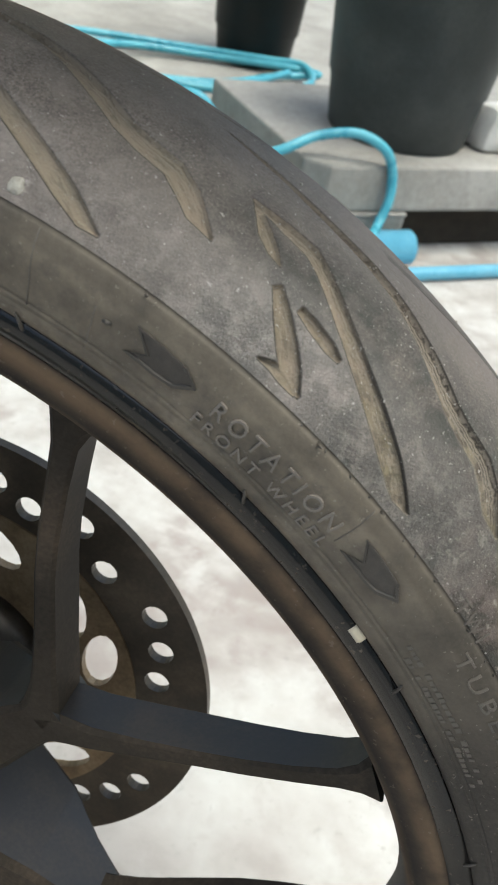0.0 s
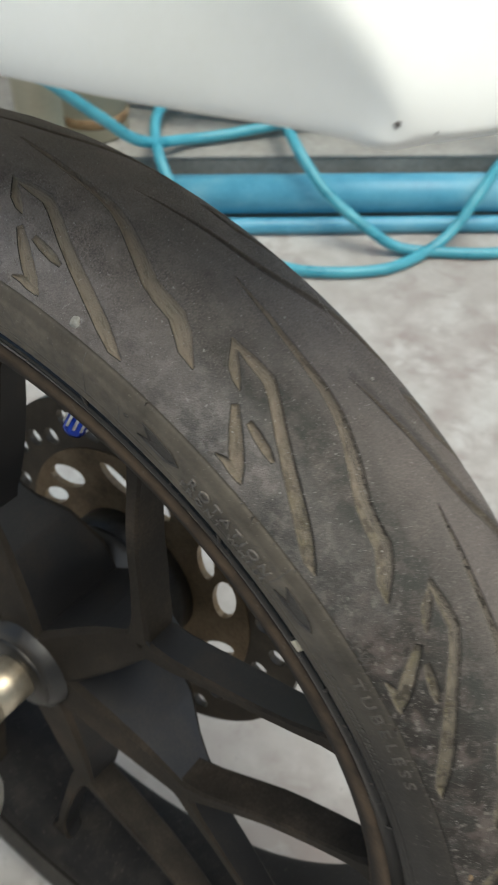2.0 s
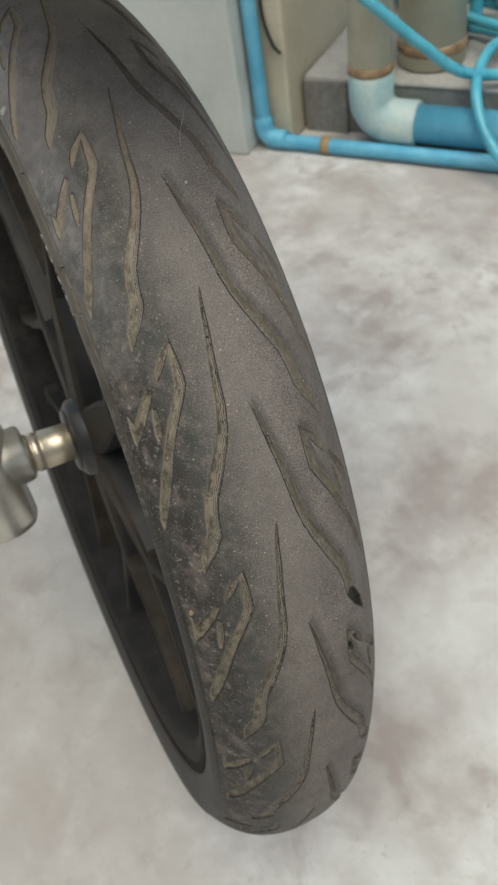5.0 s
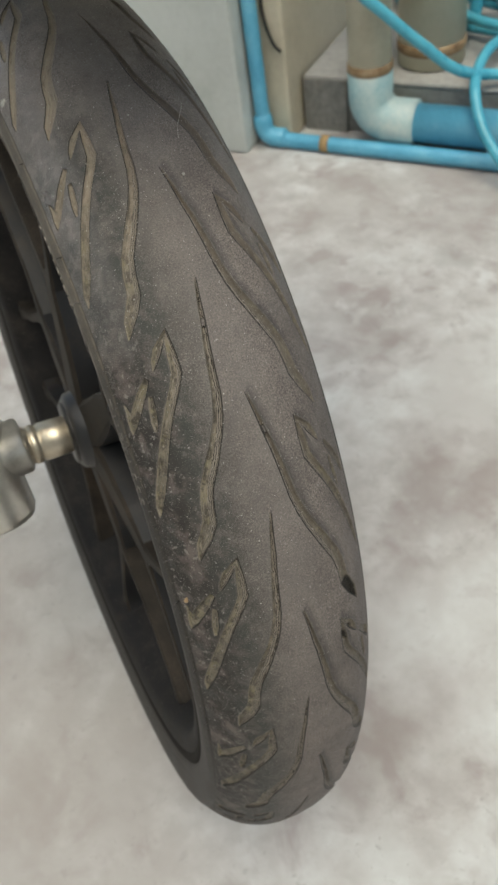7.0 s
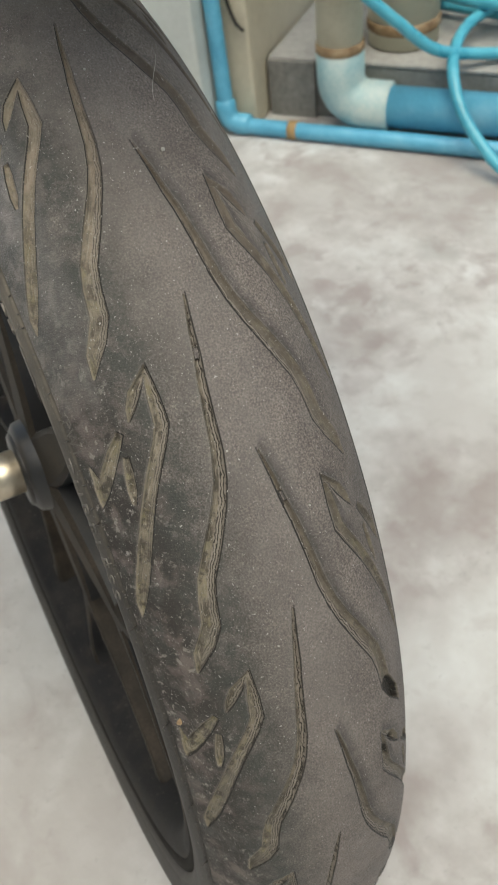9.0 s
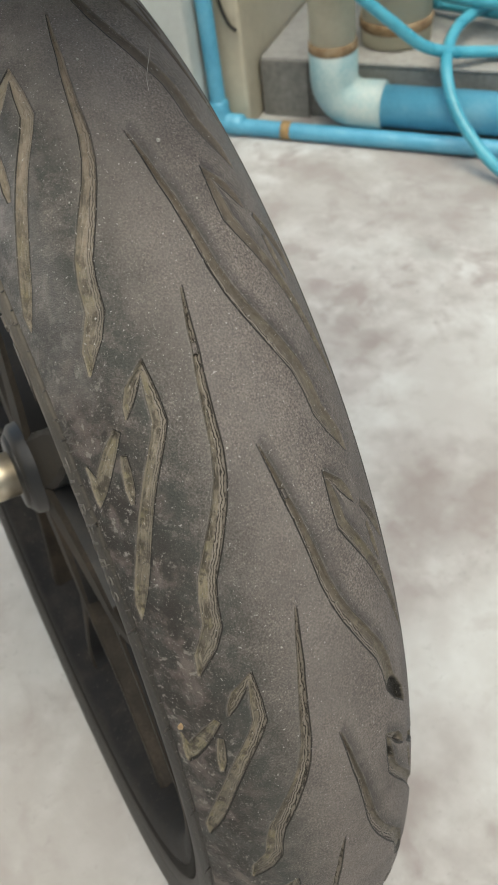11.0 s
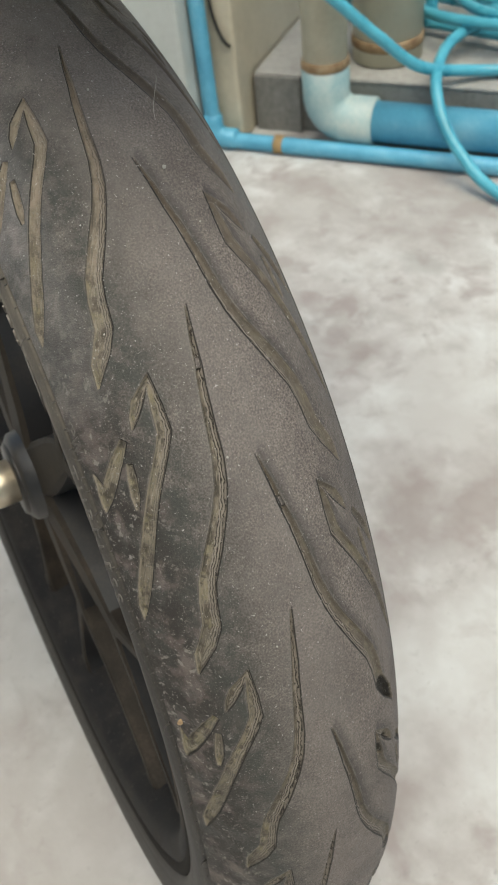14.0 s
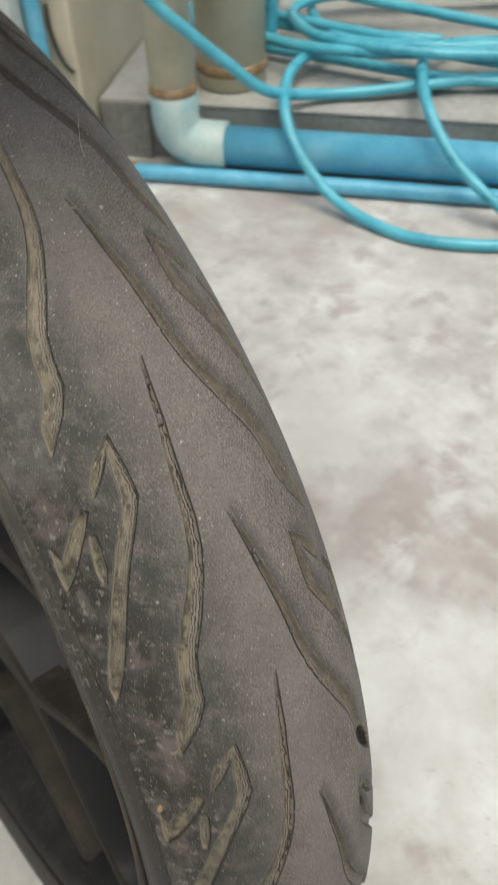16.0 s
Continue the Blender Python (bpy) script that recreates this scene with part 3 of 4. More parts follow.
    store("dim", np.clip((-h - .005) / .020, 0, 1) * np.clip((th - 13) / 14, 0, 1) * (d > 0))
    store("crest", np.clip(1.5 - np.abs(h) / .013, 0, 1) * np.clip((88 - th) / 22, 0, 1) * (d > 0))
    near = np.clip((44 - th) / 6, 0, 1) * np.clip((th + 40) / 20, 0, 1)
    band = np.clip((np.abs(h) - .028) / .009, 0, 1)
    scuff = 1.25 * band * near * (0.6 + 0.4 * np.sin(np.radians(th) * 9 + 0.6) ** 2) * np.where(h < 0, 1, .35)
    store("scuff", scuff * (d > 0))
    grime = np.clip((np.abs(h) - .025) / .011, 0, 1) * np.clip((th - 35) / 8, 0, 1) * np.where(h < 0, 1, .3)
    store("grime", grime * (d > 0))
    blot = np.zeros(th.shape)
    for at, hc, size in ((13.2, -.0430, 1.9), (11.7, -.0425, 1.2), (49.3, -.0375, 1.1), (50.6, -.0400, 1.3), (51.9, -.0420, 1.2), (52.6, -.0385, .9)):
        q = np.hypot((th - at) * MM_DEG, (h - hc) * 1000)
        blot = np.maximum(blot, np.clip((size - q) / (size * .5), 0, 1))
    store("blot", blot)
    return ob


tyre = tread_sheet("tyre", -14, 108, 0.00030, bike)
tagged(tyre, "worn black road tyre, dusty slanted tread grooves")
tread_sheet("rear_tread", 108, 346, 0.0016, tyre)

# sidewalls, with fine moulded rings
WALL = [(EDGE, float(crown(EDGE))), (EDGE - .0002, float(crown(EDGE)) - .0004), (.0459, .2694), (.0463, .2690), (.0466, .2682), (.0475, .2660), (.0478, .2640), (.0477, .2615), (.0473, .2590), (.0468, .2565), (.0463, .2540),
        (.0460, .2526), (.0458, .2516), (.0456, .2509), (.0453, .2507), (.0456, .2503), (.0454, .2494), (.0450, .2491), (.0451, .2484), (.0448, .2472), (.0443, .2460), (.0437, .2449), (.0430, .2441), (.0415, .2434)]
for side in (-1, 1):
    bm = revolve(bmesh.new(), [(side * h, r) for h, r in WALL], 360)
    bm.transform(HUB)
    wall = part("sidewall", bm, M_WALL_RUBBER, tyre)
    dry = wall.data.attributes.new("dry", "FLOAT", "POINT")
    for v, d in zip(wall.data.vertices, dry.data):
        p = HUB.inverted() @ v.co
        th = math.degrees(math.atan2(p.x, p.z))
        d.value = (.5 if math.hypot(p.x, p.z) > .2655 else 1) * min(1, max(0, (56 - th) / 20)) * min(1, max(0, (th + 60) / 30))


def wall_h(r):
    rr = np.array([p[1] for p in WALL])[::-1]
    return float(np.interp(r, rr, np.array([p[0] for p in WALL])[::-1]))


def on_wall(th, r, lift):
    return wheel_at(th, -(wall_h(r) + lift), r)


def moulded(body, size, r0, th0, width, lift=0.0006):
    """Raised letters round the near sidewall, tops outward, th0 to th0 + width degrees."""
    cu = bpy.data.curves.new("letters", "FONT")
    cu.body, cu.size, cu.extrude, cu.resolution_u = body, size, lift, 3
    cu.space_character = 1.4
    tmp = new("letters_tmp", cu)
    bpy.context.view_layer.update()
    me = bpy.data.meshes.new_from_object(tmp.evaluated_get(bpy.context.evaluated_depsgraph_get()))
    bpy.data.objects.remove(tmp)
    bm = bmesh.new()
    bm.from_mesh(me)
    bpy.data.meshes.remove(me)
    bmesh.ops.subdivide_edges(bm, edges=[e for e in bm.edges if e.calc_length() > 0.0015], cuts=1)
    x1 = max(v.co.x for v in bm.verts)
    for v in bm.verts:
        v.co = on_wall(th0 + v.co.x / x1 * width, r0 + v.co.y, v.co.z)
    bmesh.ops.recalc_face_normals(bm, faces=bm.faces)
    return bm


part("moulded_lettering", moulded("ROTATION", 0.0074, .2565, 26.3, 8.95, .0007), M_LETTER, tyre, "raised moulded letters", smooth=False)
part("moulded_lettering", moulded("FRONT WHEEL", 0.0049, .2513, 25.8, 10.0, 0.0006), M_LETTER, tyre, "small raised moulded letters", smooth=False)
part("moulded_lettering", moulded("TUBELESS", 0.0058, .2634, 44.9, 10.4, .0003), M_PRINT, tyre, "raised moulded letters", smooth=False)


def moulded_arrow(th0, r0):
    """A sunken chevron-tailed arrow that points along the turning way."""
    out = [(0, -.0040), (1.15, -.0012), (.05, .0040), (1.4, .0039), (3.15, .0031), (4.15, .0), (3.15, -.0040), (1.95, -.0046)]
    bm = bmesh.new()
    lo = [bm.verts.new(on_wall(th0 + a, r0 + b, 0.0001)) for a, b in out]
    hi = [bm.verts.new(on_wall(th0 + a, r0 + b, 0.0006)) for a, b in out]
    inn = [bm.verts.new(on_wall(th0 + 2.0 + (a - 2.0) * .86, r0 + b * .84, 0.0006)) for a, b in out]
    low = [bm.verts.new(on_wall(th0 + 2.0 + (a - 2.0) * .82, r0 + b * .78, 0.00015)) for a, b in out]
    n = len(out)
    for k in range(n):
        j = (k + 1) % n
        bm.faces.new((lo[k], lo[j], hi[j], hi[k]))
        bm.faces.new((hi[k], hi[j], inn[j], inn[k]))
        bm.faces.new((inn[k], inn[j], low[j], low[k]))
    bm.faces.new(low)
    bmesh.ops.recalc_face_normals(bm, faces=bm.faces)
    return bm


part("moulded_arrow", moulded_arrow(21.0, .2594), M_ARROW, tyre, "dark sunken arrow", smooth=False)
part("moulded_arrow", moulded_arrow(36.5, .2597), M_ARROW, tyre, "dark sunken arrow", smooth=False)
# small unreadable print: rows of bars
rng = random.Random(3)
for row, (ra, tha, thb) in enumerate(((.2540, 43.6, 54.2), (.2513, 44.4, 54.6))):
    th = tha
    while th < thb:
        ln = rng.uniform(.18, .42)
        bm = bmesh.new()
        up = rng.uniform(.0011, .0016)
        ring = [[on_wall(th + a, ra + b, l) for a, b in ((0, 0), (ln, 0), (ln, up), (0, up))] for l in (0, .00028)]
        loft(bm, ring)
        bmesh.ops.recalc_face_normals(bm, faces=bm.faces)
        part("print_bar", bm, M_PRINT, tyre, smooth=False)
        th += ln + rng.uniform(.08, .16) + (.5 if rng.random() < .2 else 0)
# a small raised mark on the shoulder, fine mould seams and a nick on the sidewall
cu = bpy.data.curves.new("letters", "FONT")
cu.body, cu.size, cu.extrude, cu.space_character = "TWI", .0030, .0003, 1.35
tmp = new("letters_tmp", cu)
bpy.context.view_layer.update()
me = bpy.data.meshes.new_from_object(tmp.evaluated_get(bpy.context.evaluated_depsgraph_get()))
bpy.data.objects.remove(tmp)
bm = bmesh.new()
bm.from_mesh(me)
bpy.data.meshes.remove(me)
wide = max(v.co.x for v in bm.verts)
for v in bm.verts:
    u = .0456 - v.co.y
    v.co = wheel_at(42.3 + 2.5 * v.co.x / wide, -u, float(crown(u)) + v.co.z + .0001)
bmesh.ops.recalc_face_normals(bm, faces=bm.faces)
part("moulded_lettering", bm, M_PRINT, tyre, "tiny raised wear mark letters", smooth=False)
for ta, ra, tb, rb in ((14.8, .2690, 15.5, .2500), (18.8, .2610, 19.2, .2485), (35.6, .2690, 35.9, .2560), (52.5, .2690, 53.0, .2600)):
    bm = tube(bmesh.new(), [on_wall(ta + (tb - ta) * k / 6, ra + (rb - ra) * k / 6, 0) for k in range(7)], .00022, 6)
    part("mould_seam", bm, M_PRINT, tyre)
bm = tube(bmesh.new(), [on_wall(19.4, .2589, .0001), on_wall(19.65, .2591, .0002), on_wall(19.9, .2594, .0001)], [.0004, .0007, .0003], 8)
part("nick", bm, M_ARROW, tyre, "small dark nick in the rubber")

# ---- rim ----
LIP = [(-.0400, .2447), (-.0416, .2444), (-.0428, .2436), (-.0434, .2425), (-.0436, .2412), (-.0433, .2396), (-.0427, .2380), (-.0420, .2368)]
_near = [(-.0419, .2366), (-.0424, .2352), (-.0424, .2338), (-.0419, .2316), (-.0411, .2290), (-.0401, .2266), (-.0390, .2248), (-.0374, .2234), (-.0350, .2222), (-.0310, .2208), (-.0220, .2184), (-.0100, .2164)]
RIM = _near + [(0, .2158)] + [(-h, r) for h, r in _near[::-1]] + [(.0428, .2395), (.0425, .2430), (.0400, .2450), (.036, .2430), (0, .2350), (-.038, .2425)]
bm = revolve(bmesh.new(), RIM, 300, closed=True)
bm.transform(HUB)
rim = part("rim", bm, M_RIM, bike, "dark alloy rim with brown road dust")
dust = rim.data.attributes.new("dust", "FLOAT", "POINT")
for v, d in zip(rim.data.vertices, dust.data):
    p = HUB.inverted() @ v.co
    r = math.hypot(p.x, p.z)
    front = min(1, max(0, (p.x + .09) / .10)) * min(1, max(0, (p.z + .02) / .08))
    d.value = 0.0 if p.y > -.02 else front * max(math.exp(-((r - .2335) / .0040) ** 2), .8 * math.exp(-((r - .2236) / .0016) ** 2))
bm = revolve(bmesh.new(), LIP, 360)
bm.transform(HUB)
lip = part("rim_lip", bm, M_LIP, rim, "glossy black rim lip")
dull = lip.data.attributes.new("dull", "FLOAT", "POINT")
for v, d in zip(lip.data.vertices, dull.data):
    p = HUB.inverted() @ v.co
    d.value = min(1, max(0, (abs(math.degrees(math.atan2(p.x, p.z))) - 55) / 20))


def beam(bm, stations, chamfer=0.25):
    """A chamfered bar through stations (th, r, h, half width, half depth)."""
    rings = []
    pts = [wheel_at(t, h, r) for t, r, h, _, _ in stations]
    axle = (HUB.to_3x3() @ Vector((0, 1, 0))).normalized()
    for k, (t, r, h, w, d) in enumerate(stations):
        a = (pts[min(k + 1, len(pts) - 1)] - pts[max(k - 1, 0)]).normalized()
        across = a.cross(axle).normalized()
        c = min(w, d) * chamfer * 2
        rings.append([pts[k] + across * u + axle * v for u, v in
                      ((w, d - c), (w - c, d), (-w + c, d), (-w, d - c), (-w, -d + c), (-w + c, -d), (w - c, -d), (w, -d + c))])
    loft(bm, rings)
    bmesh.ops.recalc_face_normals(bm, faces=bm.faces)
    return bm


def dusty_sides(ob, steep=.3):
    """Dust settles on the faces that look along the axle by more than steep; the rest stays satin."""
    axle = (HUB.to_3x3() @ Vector((0, 1, 0))).normalized()
    ob.data.materials.append(M_SPOKE_DUST)
    for p in ob.data.polygons:
        p.material_index = int(abs(p.normal @ axle) > steep)


UP_ARM = [(42.8, .104, -.0125, .0075, .0145), (41.4, .114, -.0125, .0070, .0145), (37.8, .123, -.0125, .0052, .0145), (34.6, .131, -.0125, .0042, .0145), (30.2, .145, -.0125, .0037, .0143), (26.4, .160, -.0130, .0035, .0140), (24.0, .174, -.0138, .0035, .0135),
          (21.8, .193, -.0148, .0036, .0128), (20.5, .207, -.0158, .0042, .0122), (20.1, .2135, -.0165, .0062, .0122), (20.0, .2195, -.0165, .0100, .0122)]
DOWN_ARM = [(43.6, .104, -.0130, .0075, .0140), (45.6, .114, -.0130, .0070, .0140), (49.4, .125, -.0130, .0052, .0138), (52.9, .143, -.0130, .0040, .0136), (55.2, .161, -.0138, .0035, .0132), (56.7, .176, -.0148, .0035, .0126),
            (57.8, .192, -.0160, .0036, .0118), (58.4, .206, -.0172, .0042, .0110), (58.6, .2130, -.0178, .0062, .0108), (58.7, .2180, -.0178, .0100, .0108)]
for k in range(6):
    v = 43.0 + 60 * k
    bm = beam(bmesh.new(), [(v + 2, .020, .002, .018, .034), (v + 1, .050, .000, .0160, .030), (v, .080, -.006, .0135, .0225), (v, .098, -.0125, .0105, .0150), (v + .3, .110, -.0155, .0085, .0115), (v + .6, .119, -.0167, .0050, .0100)], .10)
    dusty_sides(part("hub_arm", bm, M_SPOKE, rim, smooth=False))
    for arm in (UP_ARM, DOWN_ARM):
        bm = beam(bmesh.new(), [(t + 60 * k, r, h - .3 * d, w, d * .7) for t, r, h, w, d in arm], .16)
        sp = part("spoke", bm, M_SPOKE, rim)
        dusty_sides(sp, -1 if arm is UP_ARM else .3)
        sp.data.set_sharp_from_angle(angle=radians(28))
bm = revolve(bmesh.new(), [(-.040, .012), (-.040, .024), (-.037, .028), (-.022, .031), (.030, .034), (.034, .046), (.042, .046), (.042, .012)], 48)
bm.transform(HUB)
part("hub", bm, M_SPOKE, rim)
bm = bmesh.new()
revolve(bm, [(-.042, .009), (-.042, .022), (-.0405, .0235), (-.039, .0235)], 40)
bm.transform(HUB)
part("bearing_seal", bm, M_STEEL, rim)
# balance weight and moulding nibs at the bead
bm = bmesh.new()
loft(bm, [[wheel_at(t, h, r) for h, r in ((-.0410, .2430), (-.0432, .2442), (-.0440, .2424), (-.0432, .2404))] for t in (41.7, 41.85, 42.55, 42.75)])
bmesh.ops.recalc_face_normals(bm, faces=bm.faces)
part("balance_weight", bm, M_CREAM, rim, "small pale balance weight")
for th in (15.4, 31.2, 46.8, 62.4):
    bm = bmesh.new()
    tube(bm, [on_wall(th + .25, .2420, .0014), on_wall(th, .2440, .0012), on_wall(th - .4, .2462, .0004)], [.0006, .0005, .0003], 6)
    part("moulding_nib", bm, M_ARROW, tyre)

# valve with blue cap
vp = wheel_at(10.3, -.010, .2150)
vd = wheel_at(9.8, -.021, .188) - vp
vd.normalize()
bm = tube(bmesh.new(), [vp, vp + vd * .012], .0042, 16)
stem = part("valve_stem", bm, M_STEEL, rim)
bm = tube(bmesh.new(), [vp + vd * .009, vp + vd * .0105, vp + vd * .0255, vp + vd * .0275], [.0046, .0054, .0054, .0044], 20)
part("valve_cap", bm, M_BLUE_CAP, rim, "blue anodised valve cap")
for k in range(10):
    a = 2 * math.pi * k / 10
    u = vd.orthogonal().normalized()
    w = vd.cross(u)
    o = (u * math.cos(a) + w * math.sin(a)) * .0052
    bm = tube(bmesh.new(), [vp + vd * .0130 + o, vp + vd * .0235 + o], .0008, 6)
    part("cap_rib", bm, M_CAP_SILVER, rim)

# moulding hairs at the tread edge
for th, ln in ((20.5, .0022), (31.2, .0028), (49.6, .0022), (57.3, .0034), (65.5, .0028), (74.0, .0022), (82.0, .0026)):
    a = wheel_at(th, -.0456, .2696)
    bm = tube(bmesh.new(), [a, a + HUB.to_3x3() @ Vector((.0004, -ln * .6, .0002)), a + HUB.to_3x3() @ Vector((.0012, -ln, .0006))], [.00035, .0003, .00018], 6)
    part("moulding_hair", bm, M_ARROW, tyre)
rng = random.Random(11)
th = 30.0
while th < 86:
    ln = rng.uniform(.0006, .0016)
    a = wheel_at(th, -.0455, .2697)
    bm = tube(bmesh.new(), [a, a + HUB.to_3x3() @ Vector((rng.uniform(-.0004, .0006), -ln, rng.uniform(-.0002, .0006)))], [.00024, .00014], 5)
    part("moulding_hair", bm, M_ARROW, tyre)
    th += rng.uniform(.9, 2.6)
# a fine pale hair and a rusty crumb that cling to the tread
bm = tube(bmesh.new(), curve_points([wheel_at(t, u, float(crown(u)) + .00015) for t, u in ((25.9, .0158), (25.0, .0172), (24.1, .0196), (23.2, .0222), (22.4, .0246), (21.7, .0262))], .002), .00009, 5)
part("pale_hair", bm, M_CAP_WHITE, tyre, "fine pale hair clinging to the rubber")
bm = bmesh.new()
bmesh.ops.create_icosphere(bm, subdivisions=3, radius=.0014)
for v in bm.verts:
    v.co *= 1 + .4 * noise.noise(v.co * 800)
    v.co.z *= .4
bm.transform(Matrix.Translation(wheel_at(65.0, -.0425, float(crown(.0425)))) @ HUB.to_3x3().to_4x4() @ Matrix.Rotation(radians(65), 4, "Y"))
part("dried_lump", bm, M_RUST, tyre, "rusty crumb of dried mud")
# grit stuck to the tread
for th, u, size in ((29.45, .0105, .00075), (22.8, -.0010, .0005), (33.5, .0140, .0004), (47.6, -.0070, .0004), (52.5, .0130, .0004), (60.0, -.0100, .0004)):
    g = bmesh.ops.create_icosphere(bm := bmesh.new(), subdivisions=1, radius=size)
    bm.transform(Matrix.Translation(wheel_at(th, u, float(crown(abs(u))) + size * .3)))
    part("grit", bm, M_CAP_WHITE, tyre, "pale grit stuck to the rubber", smooth=False)
bm = bmesh.new()
bmesh.ops.create_icosphere(bm, subdivisions=3, radius=.0019)
for v in bm.verts:
    v.co *= 1 + .35 * noise.noise(v.co * 700)
    v.co.z *= .35
bm.transform(Matrix.Translation(wheel_at(12.9, -.0433, float(crown(.0433)))) @ HUB.to_3x3().to_4x4() @ Matrix.Rotation(radians(55), 4, "X"))
part("dried_lump", bm, M_CAP_WHITE, tyre, "pale lump of dried cement")
# ---- brake disc on the far side ----
def drilled(name, ring, cutters, mat, parent, label=""):
    """A ring with holes cut right through it."""
    tools = new("tools", bpy.data.meshes.new("tools"))
    cutters.to_mesh(tools.data)
    cutters.free()
    ob = part(name, ring, mat, parent, label, smooth=False)
    cut = ob.modifiers.new("holes", "BOOLEAN")
    cut.operation, cut.solver, cut.object = "DIFFERENCE", "EXACT", tools
    bpy.context.view_layer.update()
    me = bpy.data.meshes.new_from_object(ob.evaluated_get(bpy.context.evaluated_depsgraph_get()))
    ob.modifiers.clear()
    ob.data = me
    bpy.data.objects.remove(tools)
    return ob


def plug(bm, th, r, h0, h1, along=.0046, across=.0046, turn=0.0):
    """A cutter at a place of the wheel, long along its turned direction."""
    a = radians(th)
    er, et = Vector((math.sin(a), 0, math.cos(a))), Vector((math.cos(a), 0, -math.sin(a)))
    u = er * math.cos(radians(turn)) + et * math.sin(radians(turn))
    v = et * math.cos(radians(turn)) - er * math.sin(radians(turn))
    rings = [[HUB @ (er * r + Vector((0, h, 0)) + u * along * math.cos(q) + v * across * math.sin(q)) for q in (2 * math.pi * i / 16 for i in range(16))] for h in (h0, h1)]
    loft(bm, rings)
    bmesh.ops.recalc_face_normals(bm, faces=bm.faces)


def flat_ring(h0, h1, r0, r1, segs=120):
    bm = revolve(bmesh.new(), [(h0, r0), (h0, r1), (h1, r1), (h1, r0)], segs, closed=True)
    bm.transform(HUB)
    return bm


tools = bmesh.new()
for g in range(6):
    for th, r in ((55, .1090), (65.3, .1050), (75.3, .0998), (87.5, .1090), (99.5, .1000)):
        plug(tools, th + 60 * g, r, .05, .075, .0060, .0060)
disc = drilled("brake_disc", flat_ring(.0580, .0625, .0890, .1238), tools, M_DISC, bike, "dark brown tarnished drilled brake disc")
tools = bmesh.new()
for g in range(6):
    plug(tools, 47.5 + 60 * g, .0720, .05, .075, .0140, .0062, 123)
    plug(tools, 69.0 + 60 * g, .0735, .05, .075, .0165, .0084, 115)
drilled("disc_carrier", flat_ring(.0570, .0610, .045, .0893), tools, M_CARRIER, disc, "bronze carrier with windows")
part("carrier_ring", flat_ring(.040, .0615, .028, .0470, 72), M_STEEL, disc)
for k in range(6):
    bm = bmesh.new()
    p0, p1 = wheel_at(60 * k + 15, .051, .040), wheel_at(60 * k + 15, .0575, .040)
    tube(bm, [p0, p1], .007, 6)
    part("disc_bolt", bm, M_STEEL, disc, smooth=False)

# ---- axle, spacer and fork ----
bm = revolve(bmesh.new(), [(-.112, .0), (-.112, .009), (.075, .009), (.075, .0)], 32)
bm.transform(HUB)
axle = part("axle", bm, M_STEEL, bike)
bm = revolve(bmesh.new(), [(-.041, .0095), (-.041, .0128), (-.0425, .0137), (-.0620, .0139), (-.0625, .0128), (-.0640, .0128), (-.0645, .0142), (-.0690, .0142), (-.0695, .0131), (-.0705, .0131), (-.0710, .0148), (-.085, .0148), (-.085, .0095)], 40)
bm.transform(HUB)
part("axle_spacer", bm, M_GOLD, axle, "brass-coloured wheel spacer")
RAKE = Vector((-.42, 0, .907)).normalized()
for side in (-1,):
    c = HUB @ Vector((0, side * .108, 0))
    bm = tube(bmesh.new(), [c + RAKE * a for a in (-.050, -.048, -.042, .02, .05, .20, .21, .215)], [.018, .023, .026, .027, .025, .025, .027, .022], 32)
    leg = part("fork_leg", bm, M_SILVER, bike, "dull silver fork leg", smooth=True)
    bm = tube(bmesh.new(), [c + RAKE * a for a in (.20, .42)], .019, 28)
    part("fork_tube", bm, M_STEEL, leg)
    bm = tube(bmesh.new(), [c + Vector((0, -side * q, 0)) for q in (.036, .0355, .033, -.024, -.029, -.030)], [.014, .0185, .0205, .0205, .018, .012], 36)
    part("axle_clamp", bm, M_SILVER, leg)

# ---- white nose panel over the wheel, on the body, against which the wheel is steered ----
NOSE = pose(.1765, .0194, .6515, -4, 0, -28.6)


def nose_rib(back, half, far, low, ridge, high):
    """One rib of the panel: a flat top between two ridges, sides falling outward."""
    k = far / half
    tip = max(0.0, 1 - (back + .005) / .05)

    def at(y, z):
        c = 1 - (y / (half if y < 0 else far)) ** 2
        return NOSE @ Vector((-back + .0065 * tip * c, y, z - .0010 * tip * c + .0045 * tip * max(0, y / far)))

    return [at(y, z) for y, z in ((-half, low), (-half * .985, low + (high - low) * .15), (-(half * .5 + ridge * .5), low * .45 + high * .55), (-ridge - .002, high - .002 * min(1, high / .02)), (-ridge + .004, high + .0008), (0, high + .0035),
                                  (ridge * k * .72 - .004, high + .0008), (ridge * k * .72 + .002, high - .002 * min(1, high / .02)), (far * .55 + ridge * k * .32, low * .45 + high * .55), (far * .985, low + (high - low) * .15), (far, low))]


